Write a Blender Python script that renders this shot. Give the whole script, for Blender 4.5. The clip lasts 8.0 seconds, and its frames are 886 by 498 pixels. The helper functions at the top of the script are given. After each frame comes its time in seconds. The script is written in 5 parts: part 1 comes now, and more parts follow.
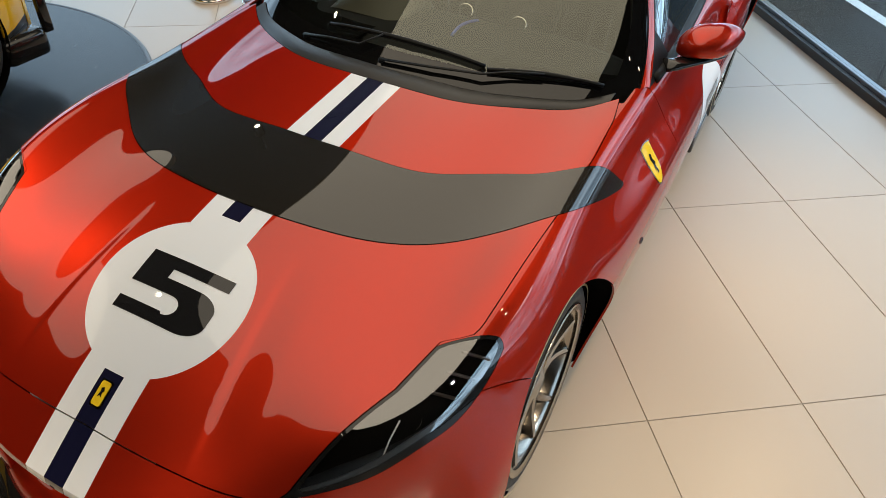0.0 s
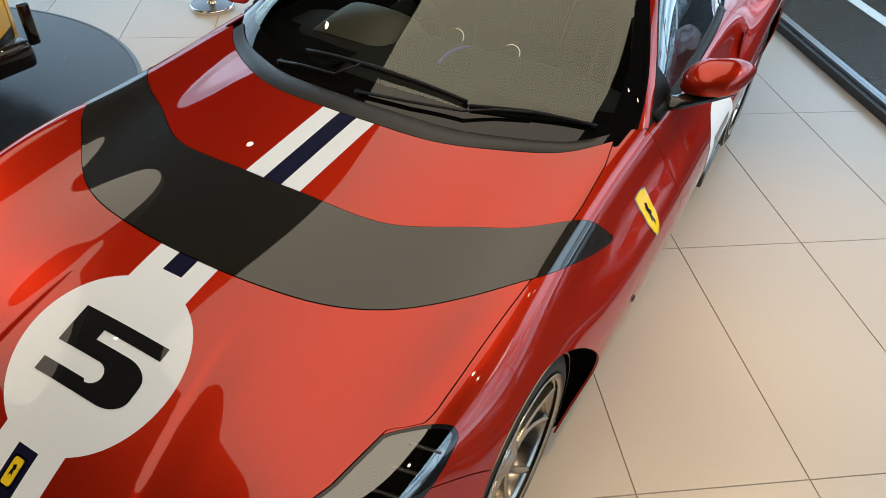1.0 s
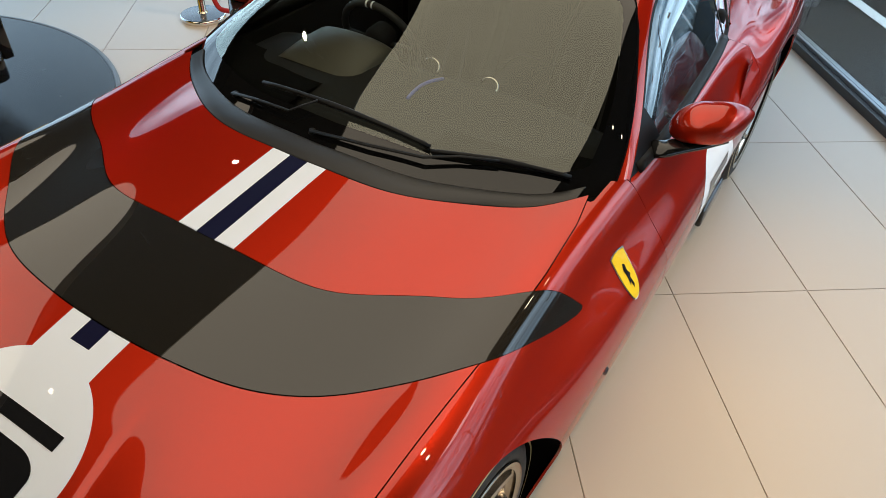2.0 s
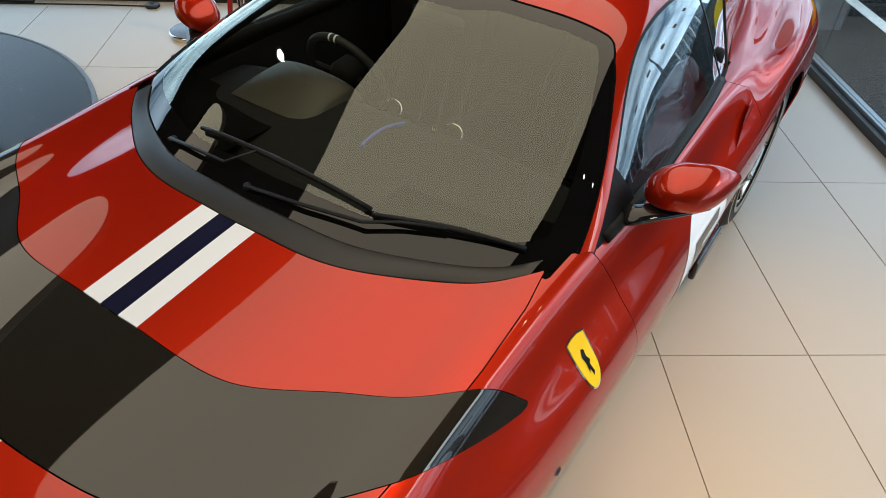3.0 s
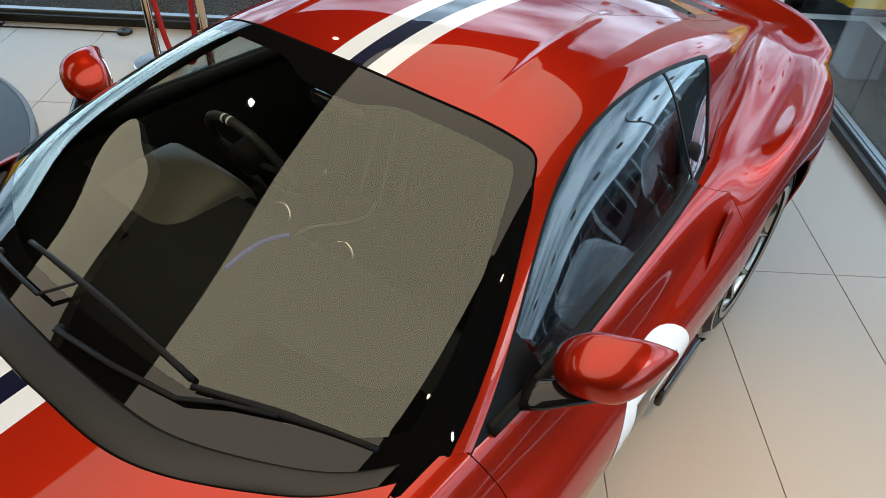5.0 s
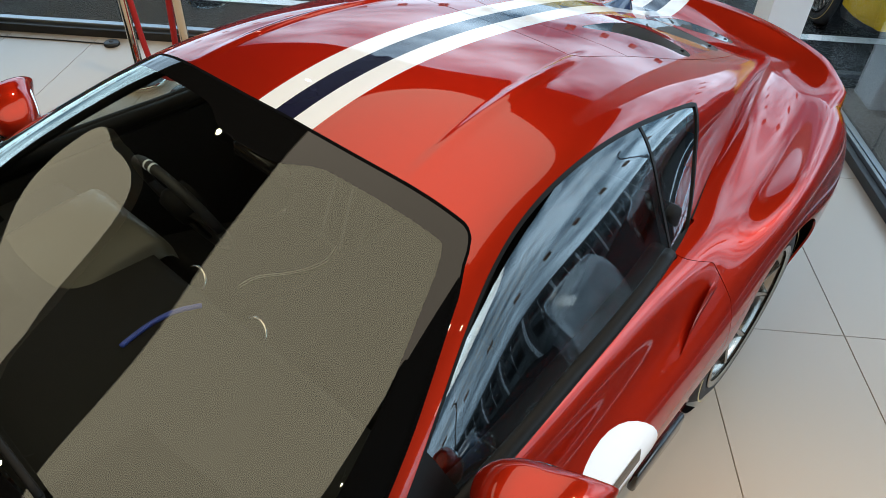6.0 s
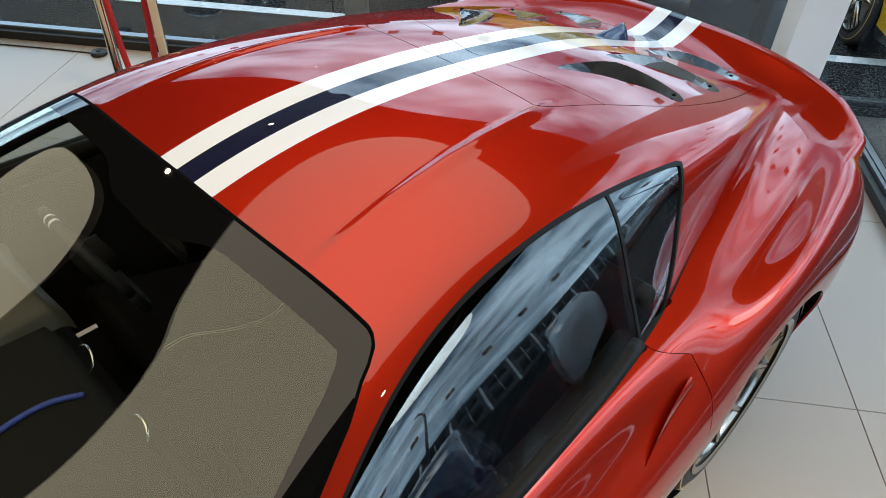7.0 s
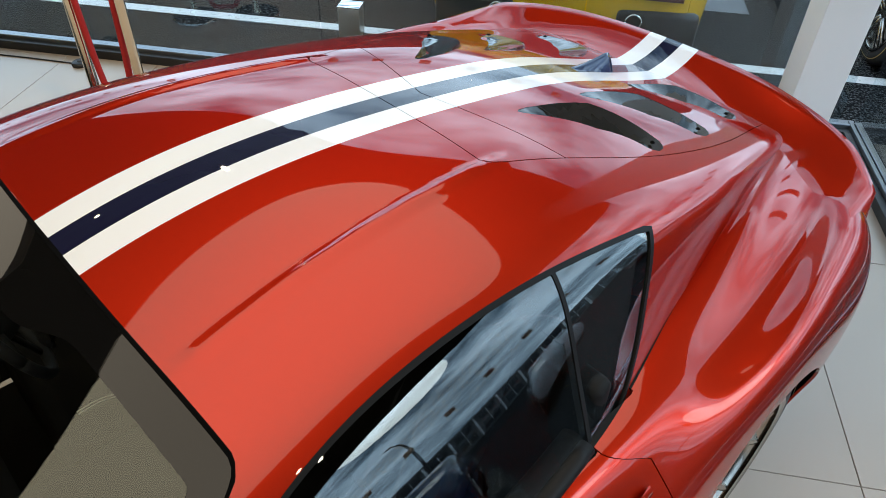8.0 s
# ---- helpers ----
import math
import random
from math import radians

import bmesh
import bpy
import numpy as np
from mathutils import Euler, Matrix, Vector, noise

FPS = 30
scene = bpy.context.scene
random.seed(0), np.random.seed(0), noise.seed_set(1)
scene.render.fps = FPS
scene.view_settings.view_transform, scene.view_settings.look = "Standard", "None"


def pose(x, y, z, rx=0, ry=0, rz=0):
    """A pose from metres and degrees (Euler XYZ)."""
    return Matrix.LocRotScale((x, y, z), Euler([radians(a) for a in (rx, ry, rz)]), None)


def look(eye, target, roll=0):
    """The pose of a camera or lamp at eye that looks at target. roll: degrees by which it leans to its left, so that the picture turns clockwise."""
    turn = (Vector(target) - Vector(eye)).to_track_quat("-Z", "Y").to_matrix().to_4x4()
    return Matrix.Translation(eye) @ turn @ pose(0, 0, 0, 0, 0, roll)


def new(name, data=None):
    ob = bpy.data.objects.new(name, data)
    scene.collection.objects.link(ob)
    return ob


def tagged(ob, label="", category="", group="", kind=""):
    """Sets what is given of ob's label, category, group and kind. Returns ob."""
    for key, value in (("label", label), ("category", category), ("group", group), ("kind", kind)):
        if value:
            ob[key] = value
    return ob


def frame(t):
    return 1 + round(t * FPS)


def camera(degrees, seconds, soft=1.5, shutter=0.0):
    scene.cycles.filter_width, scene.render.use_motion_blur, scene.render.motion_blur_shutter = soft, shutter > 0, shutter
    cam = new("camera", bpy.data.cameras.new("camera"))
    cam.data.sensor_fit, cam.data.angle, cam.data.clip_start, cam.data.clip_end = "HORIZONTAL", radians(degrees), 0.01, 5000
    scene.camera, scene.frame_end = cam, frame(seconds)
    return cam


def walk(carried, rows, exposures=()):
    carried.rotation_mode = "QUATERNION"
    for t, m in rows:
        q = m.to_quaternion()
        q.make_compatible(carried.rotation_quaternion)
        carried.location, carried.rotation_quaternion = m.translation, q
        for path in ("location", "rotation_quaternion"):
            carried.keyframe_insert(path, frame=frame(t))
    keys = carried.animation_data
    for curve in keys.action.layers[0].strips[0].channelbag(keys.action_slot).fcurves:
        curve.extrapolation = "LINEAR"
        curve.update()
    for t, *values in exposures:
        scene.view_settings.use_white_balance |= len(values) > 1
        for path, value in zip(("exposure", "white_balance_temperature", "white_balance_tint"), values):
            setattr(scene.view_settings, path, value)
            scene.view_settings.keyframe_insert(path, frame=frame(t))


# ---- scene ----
cam = camera(63.8, 8.0, 0.7)
PATH = [
    (0, (1.242, 0.262, 2.062), (0.572, 1.64, 0.776), 2.8),
    (0.5, (1.252, 0.404, 2.06), (0.552, 1.768, 0.776), 2.8),
    (1, (1.255, 0.565, 2.06), (0.53, 1.915, 0.776), 2.8),
    (2.5, (1.284, 1.078, 2.076), (0.488, 2.382, 0.785), 2.8),
    (3, (1.296, 1.264, 2.084), (0.469, 2.551, 0.795), 2.7),
    (3.5, (1.297, 1.436, 2.094), (0.447, 2.707, 0.805), 2.6),
    (4, (1.291, 1.616, 2.111), (0.422, 2.869, 0.817), 2.7),
    (4.5, (1.291, 1.788, 2.121), (0.399, 3.025, 0.826), 2.6),
    (5, (1.289, 1.975, 2.126), (0.376, 3.194, 0.83), 2.6),
    (6.5, (1.249, 2.547, 2.116), (0.251, 3.695, 0.817), 2.5),
    (7, (1.22, 2.741, 2.11), (0.197, 3.86, 0.806), 2.4),
    (7.5, (1.196, 2.912, 2.104), (0.153, 4.007, 0.796), 2.2),
    (8, (1.168, 3.081, 2.094), (0.103, 4.156, 0.786), 2.2),
]
walk(cam, [(t, look(eye, target, roll)) for t, eye, target, roll in PATH])

# ---- daylight, lamps, exposure ----
world = bpy.data.worlds.new("overcast_sky")
scene.world = world
world.use_nodes = True
wn, wl = world.node_tree.nodes, world.node_tree.links
wn.clear()
w_out, w_bg = wn.new("ShaderNodeOutputWorld"), wn.new("ShaderNodeBackground")
w_sky, w_mix, w_noise, w_ramp = wn.new("ShaderNodeTexSky"), wn.new("ShaderNodeMix"), wn.new("ShaderNodeTexNoise"), wn.new("ShaderNodeValToRGB")
w_tc, w_map = wn.new("ShaderNodeTexCoord"), wn.new("ShaderNodeMapping")
w_sky.sky_type, w_sky.sun_disc = "NISHITA", False
w_sky.sun_elevation, w_sky.sun_rotation = radians(38), radians(60)
w_map.inputs["Scale"].default_value = (1.6, 1.6, 4.5)
w_noise.inputs["Scale"].default_value, w_noise.inputs["Detail"].default_value = 2.2, 7
w_ramp.color_ramp.elements[0].position, w_ramp.color_ramp.elements[0].color = 0.36, (2.2, 4.0, 6.0, 1)
w_ramp.color_ramp.elements[1].position, w_ramp.color_ramp.elements[1].color = 0.66, (25.0, 31.0, 38.0, 1)
w_mix.data_type = "RGBA"
w_mix.inputs[0].default_value = 0.92
wl.new(w_tc.outputs["Generated"], w_map.inputs["Vector"])
wl.new(w_map.outputs["Vector"], w_noise.inputs["Vector"])
wl.new(w_noise.outputs["Fac"], w_ramp.inputs["Fac"])
wl.new(w_sky.outputs["Color"], w_mix.inputs[6])
wl.new(w_ramp.outputs["Color"], w_mix.inputs[7])
wl.new(w_mix.outputs[2], w_bg.inputs["Color"])
wl.new(w_bg.outputs["Background"], w_out.inputs["Surface"])
w_bg.inputs["Strength"].default_value = 0.15

sun = new("sun", bpy.data.lights.new("sun", "SUN"))
sun.data.energy, sun.data.angle, sun.data.color = 0.55, radians(20), (1, 0.96, 0.9)
sun.matrix_world = pose(0, 0, 20, 52, 0, 120)
scene.view_settings.exposure = -0.08

# ---- materials ----
def material(name, color, rough=0.5, metal=0.0, coat=0.0, spec=0.5):
    m = bpy.data.materials.new(name)
    m.use_nodes = True
    b = m.node_tree.nodes["Principled BSDF"]
    b.inputs["Base Color"].default_value = (*color, 1)
    b.inputs["Roughness"].default_value, b.inputs["Metallic"].default_value = rough, metal
    b.inputs["Coat Weight"].default_value, b.inputs["Coat Roughness"].default_value = coat, 0.01
    b.inputs["Specular IOR Level"].default_value = spec
    return m


def nodes_of(m):
    return m.node_tree.nodes, m.node_tree.links, m.node_tree.nodes["Principled BSDF"]


def math_node(m, op, a, b=None, c=None):
    n = m.node_tree.nodes.new("ShaderNodeMath")
    n.operation = op
    for i, v in enumerate((a, b, c)):
        if v is None:
            continue
        if isinstance(v, (int, float)):
            n.inputs[i].default_value = v
        else:
            m.node_tree.links.new(v, n.inputs[i])
    return n.outputs[0]


def noise_of(m, scale, detail=4, coords="Object", stretch=(1, 1, 1)):
    nn, ll, _ = nodes_of(m)
    tc, mp, no = nn.new("ShaderNodeTexCoord"), nn.new("ShaderNodeMapping"), nn.new("ShaderNodeTexNoise")
    mp.inputs["Scale"].default_value = stretch
    no.inputs["Scale"].default_value, no.inputs["Detail"].default_value = scale, detail
    ll.new(tc.outputs[coords], mp.inputs["Vector"])
    ll.new(mp.outputs["Vector"], no.inputs["Vector"])
    return no.outputs["Fac"]


def mixed(m, fac, a, b):
    """A colour node mixing a and b (colours or sockets) by fac."""
    n = m.node_tree.nodes.new("ShaderNodeMix")
    n.data_type = "RGBA"
    for i, v in ((0, fac), (6, a), (7, b)):
        if isinstance(v, (int, float)):
            n.inputs[i].default_value = v
        elif isinstance(v, tuple):
            n.inputs[i].default_value = (*v, 1)
        else:
            m.node_tree.links.new(v, n.inputs[i])
    return n.outputs[2]


def ramp(m, fac, lo, hi):
    n = m.node_tree.nodes.new("ShaderNodeMapRange")
    n.inputs["From Min"].default_value, n.inputs["From Max"].default_value = lo, hi
    m.node_tree.links.new(fac, n.inputs["Value"])
    return n.outputs["Result"]


def bumped(m, height, strength, distance=0.002):
    nn, ll, b = nodes_of(m)
    n = nn.new("ShaderNodeBump")
    n.inputs["Strength"].default_value, n.inputs["Distance"].default_value = strength, distance
    ll.new(height, n.inputs["Height"])
    ll.new(n.outputs["Normal"], b.inputs["Normal"])


def rough_by(m, fac, lo, hi):
    nn, ll, b = nodes_of(m)
    n = nn.new("ShaderNodeMapRange")
    n.inputs["To Min"].default_value, n.inputs["To Max"].default_value = lo, hi
    ll.new(fac, n.inputs["Value"])
    ll.new(n.outputs["Result"], b.inputs["Roughness"])


def color_by(m, socket):
    m.node_tree.links.new(socket, nodes_of(m)[2].inputs["Base Color"])


CANDY = (0.82, 0.50, 0.44)   # the red clear coat deepens where it is seen at a slant
RED, WHITE, NAVY = (0.575, 0.050, 0.018), (0.83, 0.87, 0.93), (0.008, 0.009, 0.030)


def car_paint(name, color, metal=0.78):
    """Metallic base with fine flake under a clear coat."""
    m = material(name, color, 0.42, metal, 1.0, 0.05)
    m.node_tree.nodes["Principled BSDF"].inputs["Specular Tint"].default_value = (0.45 * color[0], 0.4 * color[1], 0.4 * color[2] + 0.08 * color[0], 1)
    m.node_tree.nodes["Principled BSDF"].inputs["Coat Roughness"].default_value = 0.01
    flake = noise_of(m, 900, 1)
    color_by(m, mixed(m, ramp(m, flake, 0.35, 0.65), tuple(c * 0.86 for c in color), tuple(min(1, c * 1.1) for c in color)))
    return m


M_RED = car_paint("red_metallic_paint", RED)
M_RED.node_tree.nodes["Principled BSDF"].inputs["Coat Tint"].default_value = (*CANDY, 1)
M_YELLOW = car_paint("yellow_paint", (0.72, 0.42, 0.015), 0.05)


def stripe_paint(name, roundel):
    """The red paint with the white and navy stripe along the car's middle; roundel: with the white disc on the bonnet."""
    m = car_paint(name, RED)
    nn, ll, b = nodes_of(m)
    red = b.inputs["Base Color"].links[0].from_socket
    tc, xyz = nn.new("ShaderNodeTexCoord"), nn.new("ShaderNodeSeparateXYZ")
    ll.new(tc.outputs["Object"], xyz.inputs[0])
    x, y = math_node(m, "ABSOLUTE", xyz.outputs[0]), xyz.outputs[1]
    white = math_node(m, "LESS_THAN", x, 0.101)
    navy = math_node(m, "LESS_THAN", x, 0.033)
    if roundel:
        dx, dy = math_node(m, "DIVIDE", x, 0.236), math_node(m, "DIVIDE", math_node(m, "SUBTRACT", y, 1.168), 0.222)
        r = math_node(m, "ADD", math_node(m, "MULTIPLY", dx, dx), math_node(m, "MULTIPLY", dy, dy))
        white = math_node(m, "MAXIMUM", white, math_node(m, "LESS_THAN", r, 1.0))
        ends = math_node(m, "MAXIMUM", math_node(m, "GREATER_THAN", y, 1.425), math_node(m, "LESS_THAN", y, 0.945))
        navy = math_node(m, "MULTIPLY", navy, ends)
    color_by(m, mixed(m, navy, mixed(m, white, red, WHITE), NAVY))
    ll.new(mixed(m, white, CANDY, (1, 1, 1)), b.inputs["Coat Tint"])
    ll.new(math_node(m, "MULTIPLY", math_node(m, "SUBTRACT", 1.0, white), 0.78), b.inputs["Metallic"])
    return m


M_STRIPE = stripe_paint("red_paint_with_stripe", False)
M_BONNET = stripe_paint("red_paint_with_stripe_and_disc", True)
M_GLOSSBLACK = material("gloss_black", (0.006, 0.006, 0.006), 0.5, 0, 1.0, 0.05)
M_BLADE = material("gloss_carbon_black", (0.012, 0.0105, 0.009), 0.5, 0, 1.0, 0.05)
fac = noise_of(M_BLADE, 420, 2, stretch=(1, 1, 1))
color_by(M_BLADE, mixed(M_BLADE, fac, (0.006, 0.005, 0.003), (0.014, 0.011, 0.007)))
nodes_of(M_BLADE)[2].inputs["Coat IOR"].default_value = 1.62
M_SLOT = material("gloss_bronze_black", (0.012, 0.011, 0.009), 0.5, 0, 1.0, 0.05)
M_TRIM = material("satin_black_trim", (0.008, 0.008, 0.008), 0.5, 0, 0, 0.15)
M_SATIN = material("satin_black_plastic", (0.009, 0.0085, 0.008), 0.42)
bumped(M_SATIN, noise_of(M_SATIN, 700, 2), 0.15, 0.0005)
M_RUBBER = material("black_rubber", (0.014, 0.014, 0.014), 0.62)
# near-black: shade of wells, grille and gaps put into the colour; also seal, bolts
M_GAP = material("gap_shade_and_seal_black", (0.002, 0.002, 0.002), 0.9, 0, 0, 0.05)
M_TYRE = material("tyre_rubber", (0.016, 0.016, 0.017), 0.7)
rough_by(M_TYRE, noise_of(M_TYRE, 60), 0.55, 0.85)
M_RIM = material("grey_bronze_alloy", (0.36, 0.33, 0.29), 0.22, 1.0)
M_DISC = material("brake_disc_steel", (0.20, 0.19, 0.18), 0.35, 1.0)
M_CALIPER = material("caliper_paint", (0.45, 0.33, 0.12), 0.3, 0.2)
M_CHROME = material("polished_chrome", (0.82, 0.80, 0.77), 0.06, 1.0)
M_WHITEDECAL = material("white_vinyl", WHITE, 0.5, 0, 0.9, 0.05)
M_BLACKDECAL = material("black_vinyl", (0.006, 0.006, 0.007), 0.5, 0, 0.9, 0.05)
M_YELLOWBADGE = material("yellow_enamel", (0.85, 0.58, 0.02), 0.5, 0, 0.9, 0.05)
M_SEAT = material("olive_leather", (0.042, 0.039, 0.027), 0.45)
M_BLACKSEAT = material("black_leather", (0.008, 0.008, 0.008), 0.6, 0, 0, 0.1)
M_STITCH = material("cream_stitching", (0.55, 0.52, 0.42), 0.7)
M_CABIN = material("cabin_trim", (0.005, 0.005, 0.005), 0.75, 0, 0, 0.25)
M_FRIT = material("black_printed_glass", (0.004, 0.004, 0.004), 0.02)
M_BELT = material("dark_belt_webbing", (0.02, 0.02, 0.02), 0.7)
M_BLUE = material("blue_trim", (0.04, 0.07, 0.35), 0.5)


def glass(name, color, rough=0.0, mirror=1.7, sheen=(1, 1, 1)):
    """Clear tinted glass: see-through, with gloss that grows towards grazing angles; mirror: both faces' share."""
    m = bpy.data.materials.new(name)
    m.use_nodes = True
    nn, ll = m.node_tree.nodes, m.node_tree.links
    nn.clear()
    out, mix, tr, gl, lw = (nn.new(k) for k in ("ShaderNodeOutputMaterial", "ShaderNodeMixShader", "ShaderNodeBsdfTransparent", "ShaderNodeBsdfGlossy", "ShaderNodeLayerWeight"))
    tr.inputs["Color"].default_value = (*color, 1)
    gl.inputs["Color"].default_value = (*sheen, 1)
    gl.inputs["Roughness"].default_value = rough
    steep = math_node(m, "POWER", lw.outputs["Facing"], 5.0)
    share = math_node(m, "MULTIPLY", math_node(m, "ADD", math_node(m, "MULTIPLY", steep, 0.957), 0.043), mirror)
    share.node.use_clamp = True
    ll.new(share, mix.inputs[0])
    ll.new(tr.outputs[0], mix.inputs[1])
    ll.new(gl.outputs[0], mix.inputs[2])
    ll.new(mix.outputs[0], out.inputs["Surface"])
    return m


M_WINDSCREEN = glass("windscreen_glass", (0.80, 0.83, 0.77), 0.0, 1.9, (0.96, 1.0, 0.90))
M_SIDEGLASS = glass("tinted_side_glass", (0.70, 0.74, 0.73), 0.0, 2.4, (0.92, 0.98, 1.0))
M_LAMPGLASS = glass("headlamp_lens", (0.75, 0.75, 0.75), 0.0, 4.0)
M_FACADE = glass("facade_glass", (0.88, 0.93, 0.94), 0.0, 1.3)
M_TILE = material("cream_porcelain_tile", (0.66, 0.60, 0.53), 0.28)

# ---- modelling helpers ----
def mesh_object(name, bm, mat, parent=None, label="", smooth=True):
    me = bpy.data.meshes.new(name)
    bm.normal_update()
    bm.to_mesh(me)
    bm.free()
    for p in me.polygons:
        p.use_smooth = smooth
    for m in mat if isinstance(mat, (list, tuple)) else (mat,):
        me.materials.append(m)
    ob = new(name, me)
    if parent is not None:
        ob.parent = parent
    if label:
        ob["label"] = label
    return ob


def part(name, bm, mat, parent, label="", smooth=True):
    return mesh_object(name, bm, mat, parent, label, smooth)


def thing(name, label, category, group="", kind="", at=None):
    ob = new(name)
    ob.empty_display_size = 0.1
    if at is not None:
        ob.matrix_world = at
    return tagged(ob, label, category, group, kind)


def auto_sharp(ob, degrees=35):
    me = ob.data
    bm = bmesh.new()
    bm.from_mesh(me)
    for e in bm.edges:
        e.smooth = not (len(e.link_faces) == 2 and e.calc_face_angle(0) > radians(degrees))
    bm.to_mesh(me)
    bm.free()
    return ob


def box(bm, lo, hi, bevel=0.0, m=None):
    verts = bmesh.ops.create_cube(bm, size=1)["verts"]
    mat = Matrix.Translation([(a + b) / 2 for a, b in zip(lo, hi)]) @ Matrix.Diagonal([b - a for a, b in zip(lo, hi)] + [1])
    bmesh.ops.transform(bm, matrix=(m @ mat) if m is not None else mat, verts=verts)
    if bevel:
        edges = list({e for v in verts for e in v.link_edges})
        bmesh.ops.bevel(bm, geom=edges, offset=bevel, segments=2, profile=0.5, affect="EDGES")
    return bm


def boxed(lo, hi, bevel=0.0, m=None):
    return box(bmesh.new(), lo, hi, bevel, m)


def lathe(profile, n=48, axis="Z", m=None, close=False):
    """A turned shape: profile rows of (radius, height)."""
    bm = bmesh.new()
    rings = []
    for r, h in profile:
        ring = []
        for k in range(n):
            a = 2 * math.pi * k / n
            p = (r * math.cos(a), r * math.sin(a), h) if axis == "Z" else (h, r * math.cos(a), r * math.sin(a))
            ring.append(bm.verts.new(p))
        rings.append(ring)
    for A, B in zip(rings, rings[1:] + ([rings[0]] if close else [])):
        for k in range(n):
            bm.faces.new((A[k], A[(k + 1) % n], B[(k + 1) % n], B[k]))
    bmesh.ops.remove_doubles(bm, verts=bm.verts, dist=1e-6)
    bmesh.ops.recalc_face_normals(bm, faces=bm.faces)
    if m is not None:
        bmesh.ops.transform(bm, matrix=m, verts=bm.verts)
    return bm


def tube(points, radius, n=10, bm=None, closed=False, flat=1.0):
    """A round bar along points; radius may be a function of the place along it from 0 to 1."""
    bm = bm or bmesh.new()
    pts = [Vector(p) for p in points]
    rings, up = [], Vector((0.01, 0.02, 1))
    for i, p in enumerate(pts):
        d = (pts[min(i + 1, len(pts) - 1)] - pts[max(i - 1, 0)]).normalized()
        side = d.cross(up)
        if side.length < 1e-3:
            side = d.cross(Vector((0, 1, 0)))
        side.normalize()
        top = side.cross(d)
        r = radius(i / (len(pts) - 1)) if callable(radius) else radius
        rings.append([bm.verts.new(p + r * (math.cos(a) * side + flat * math.sin(a) * top)) for a in (2 * math.pi * k / n for k in range(n))])
    for A, B in zip(rings, rings[1:]):
        for k in range(n):
            bm.faces.new((A[k], A[(k + 1) % n], B[(k + 1) % n], B[k]))
    bm.faces.new(list(reversed(rings[0])))
    bm.faces.new(rings[-1])
    bmesh.ops.recalc_face_normals(bm, faces=bm.faces)
    return bm


def spline(xs, ys):
    """A natural cubic spline through the knots, as a function."""
    x, y = np.array(xs, float), np.array(ys, float)
    n, h = len(x), np.diff(x)
    A, r = np.eye(n), np.zeros(n)
    for i in range(1, n - 1):
        A[i, i - 1], A[i, i], A[i, i + 1] = h[i - 1], 2 * (h[i - 1] + h[i]), h[i]
        r[i] = 6 * ((y[i + 1] - y[i]) / h[i] - (y[i] - y[i - 1]) / h[i - 1])
    m = np.linalg.solve(A, r)

    def at(t):
        t = np.clip(np.asarray(t, float), x[0], x[-1])
        i = np.clip(np.searchsorted(x, t) - 1, 0, n - 2)
        a, b, hh = x[i + 1] - t, t - x[i], h[i]
        return (m[i] * a**3 + m[i + 1] * b**3) / (6 * hh) + (y[i] / hh - m[i] * hh / 6) * a + (y[i + 1] / hh - m[i + 1] * hh / 6) * b
    return at


def loft_polys(lines, stations, across):
    """Polygons of a surface through lines (functions of the station giving x, y, z), smooth both ways.
    A corner is (x, y, z, u, v): u the station, v the line's number, in between by parts."""
    rows = []
    for u in stations:
        half = np.array([ln(u) for ln in lines])
        pts = np.vstack([half[2:0:-1] * (-1, 1, 1), half])   # the other side goes on smoothly
        way = np.concatenate([[0], np.cumsum(np.linalg.norm(np.diff(pts, axis=0), axis=1) + 1e-4)])
        f = [spline(way, pts[:, k]) for k in range(3)]
        at = np.interp(across, np.arange(len(lines)), way[2:])
        rows.append([(0.0 if v == 0 else float(f[0](s)), float(f[1](s)), float(f[2](s)), float(u), float(v)) for s, v in zip(at, across)])
    return [(A[j], A[j + 1], B[j + 1], B[j]) for A, B in zip(rows, rows[1:]) for j in range(len(across) - 1)]


def cut(polys, f):
    """Splits polygons along f = 0: those where f < 0, and those where f > 0."""
    inside, outside = [], []
    for p in polys:
        vals = [f(*c) for c in p]
        if max(vals) <= 0:
            inside.append(p)
        elif min(vals) >= 0:
            outside.append(p)
        else:
            a, b = [], []
            for k in range(len(p)):
                c, d, fc, fd = p[k], p[(k + 1) % len(p)], vals[k], vals[(k + 1) % len(p)]
                (a if fc <= 0 else b).append(c)
                if fc == 0:
                    b.append(c)
                if fc * fd < 0:
                    t = fc / (fc - fd)
                    e = tuple(ci + t * (di - ci) for ci, di in zip(c, d))
                    a.append(e), b.append(e)
            if len(a) > 2:
                inside.append(tuple(a))
            if len(b) > 2:
                outside.append(tuple(b))
    return inside, outside


def mirrored(polys):
    return [tuple((-c[0], *c[1:]) for c in reversed(p)) for p in polys]


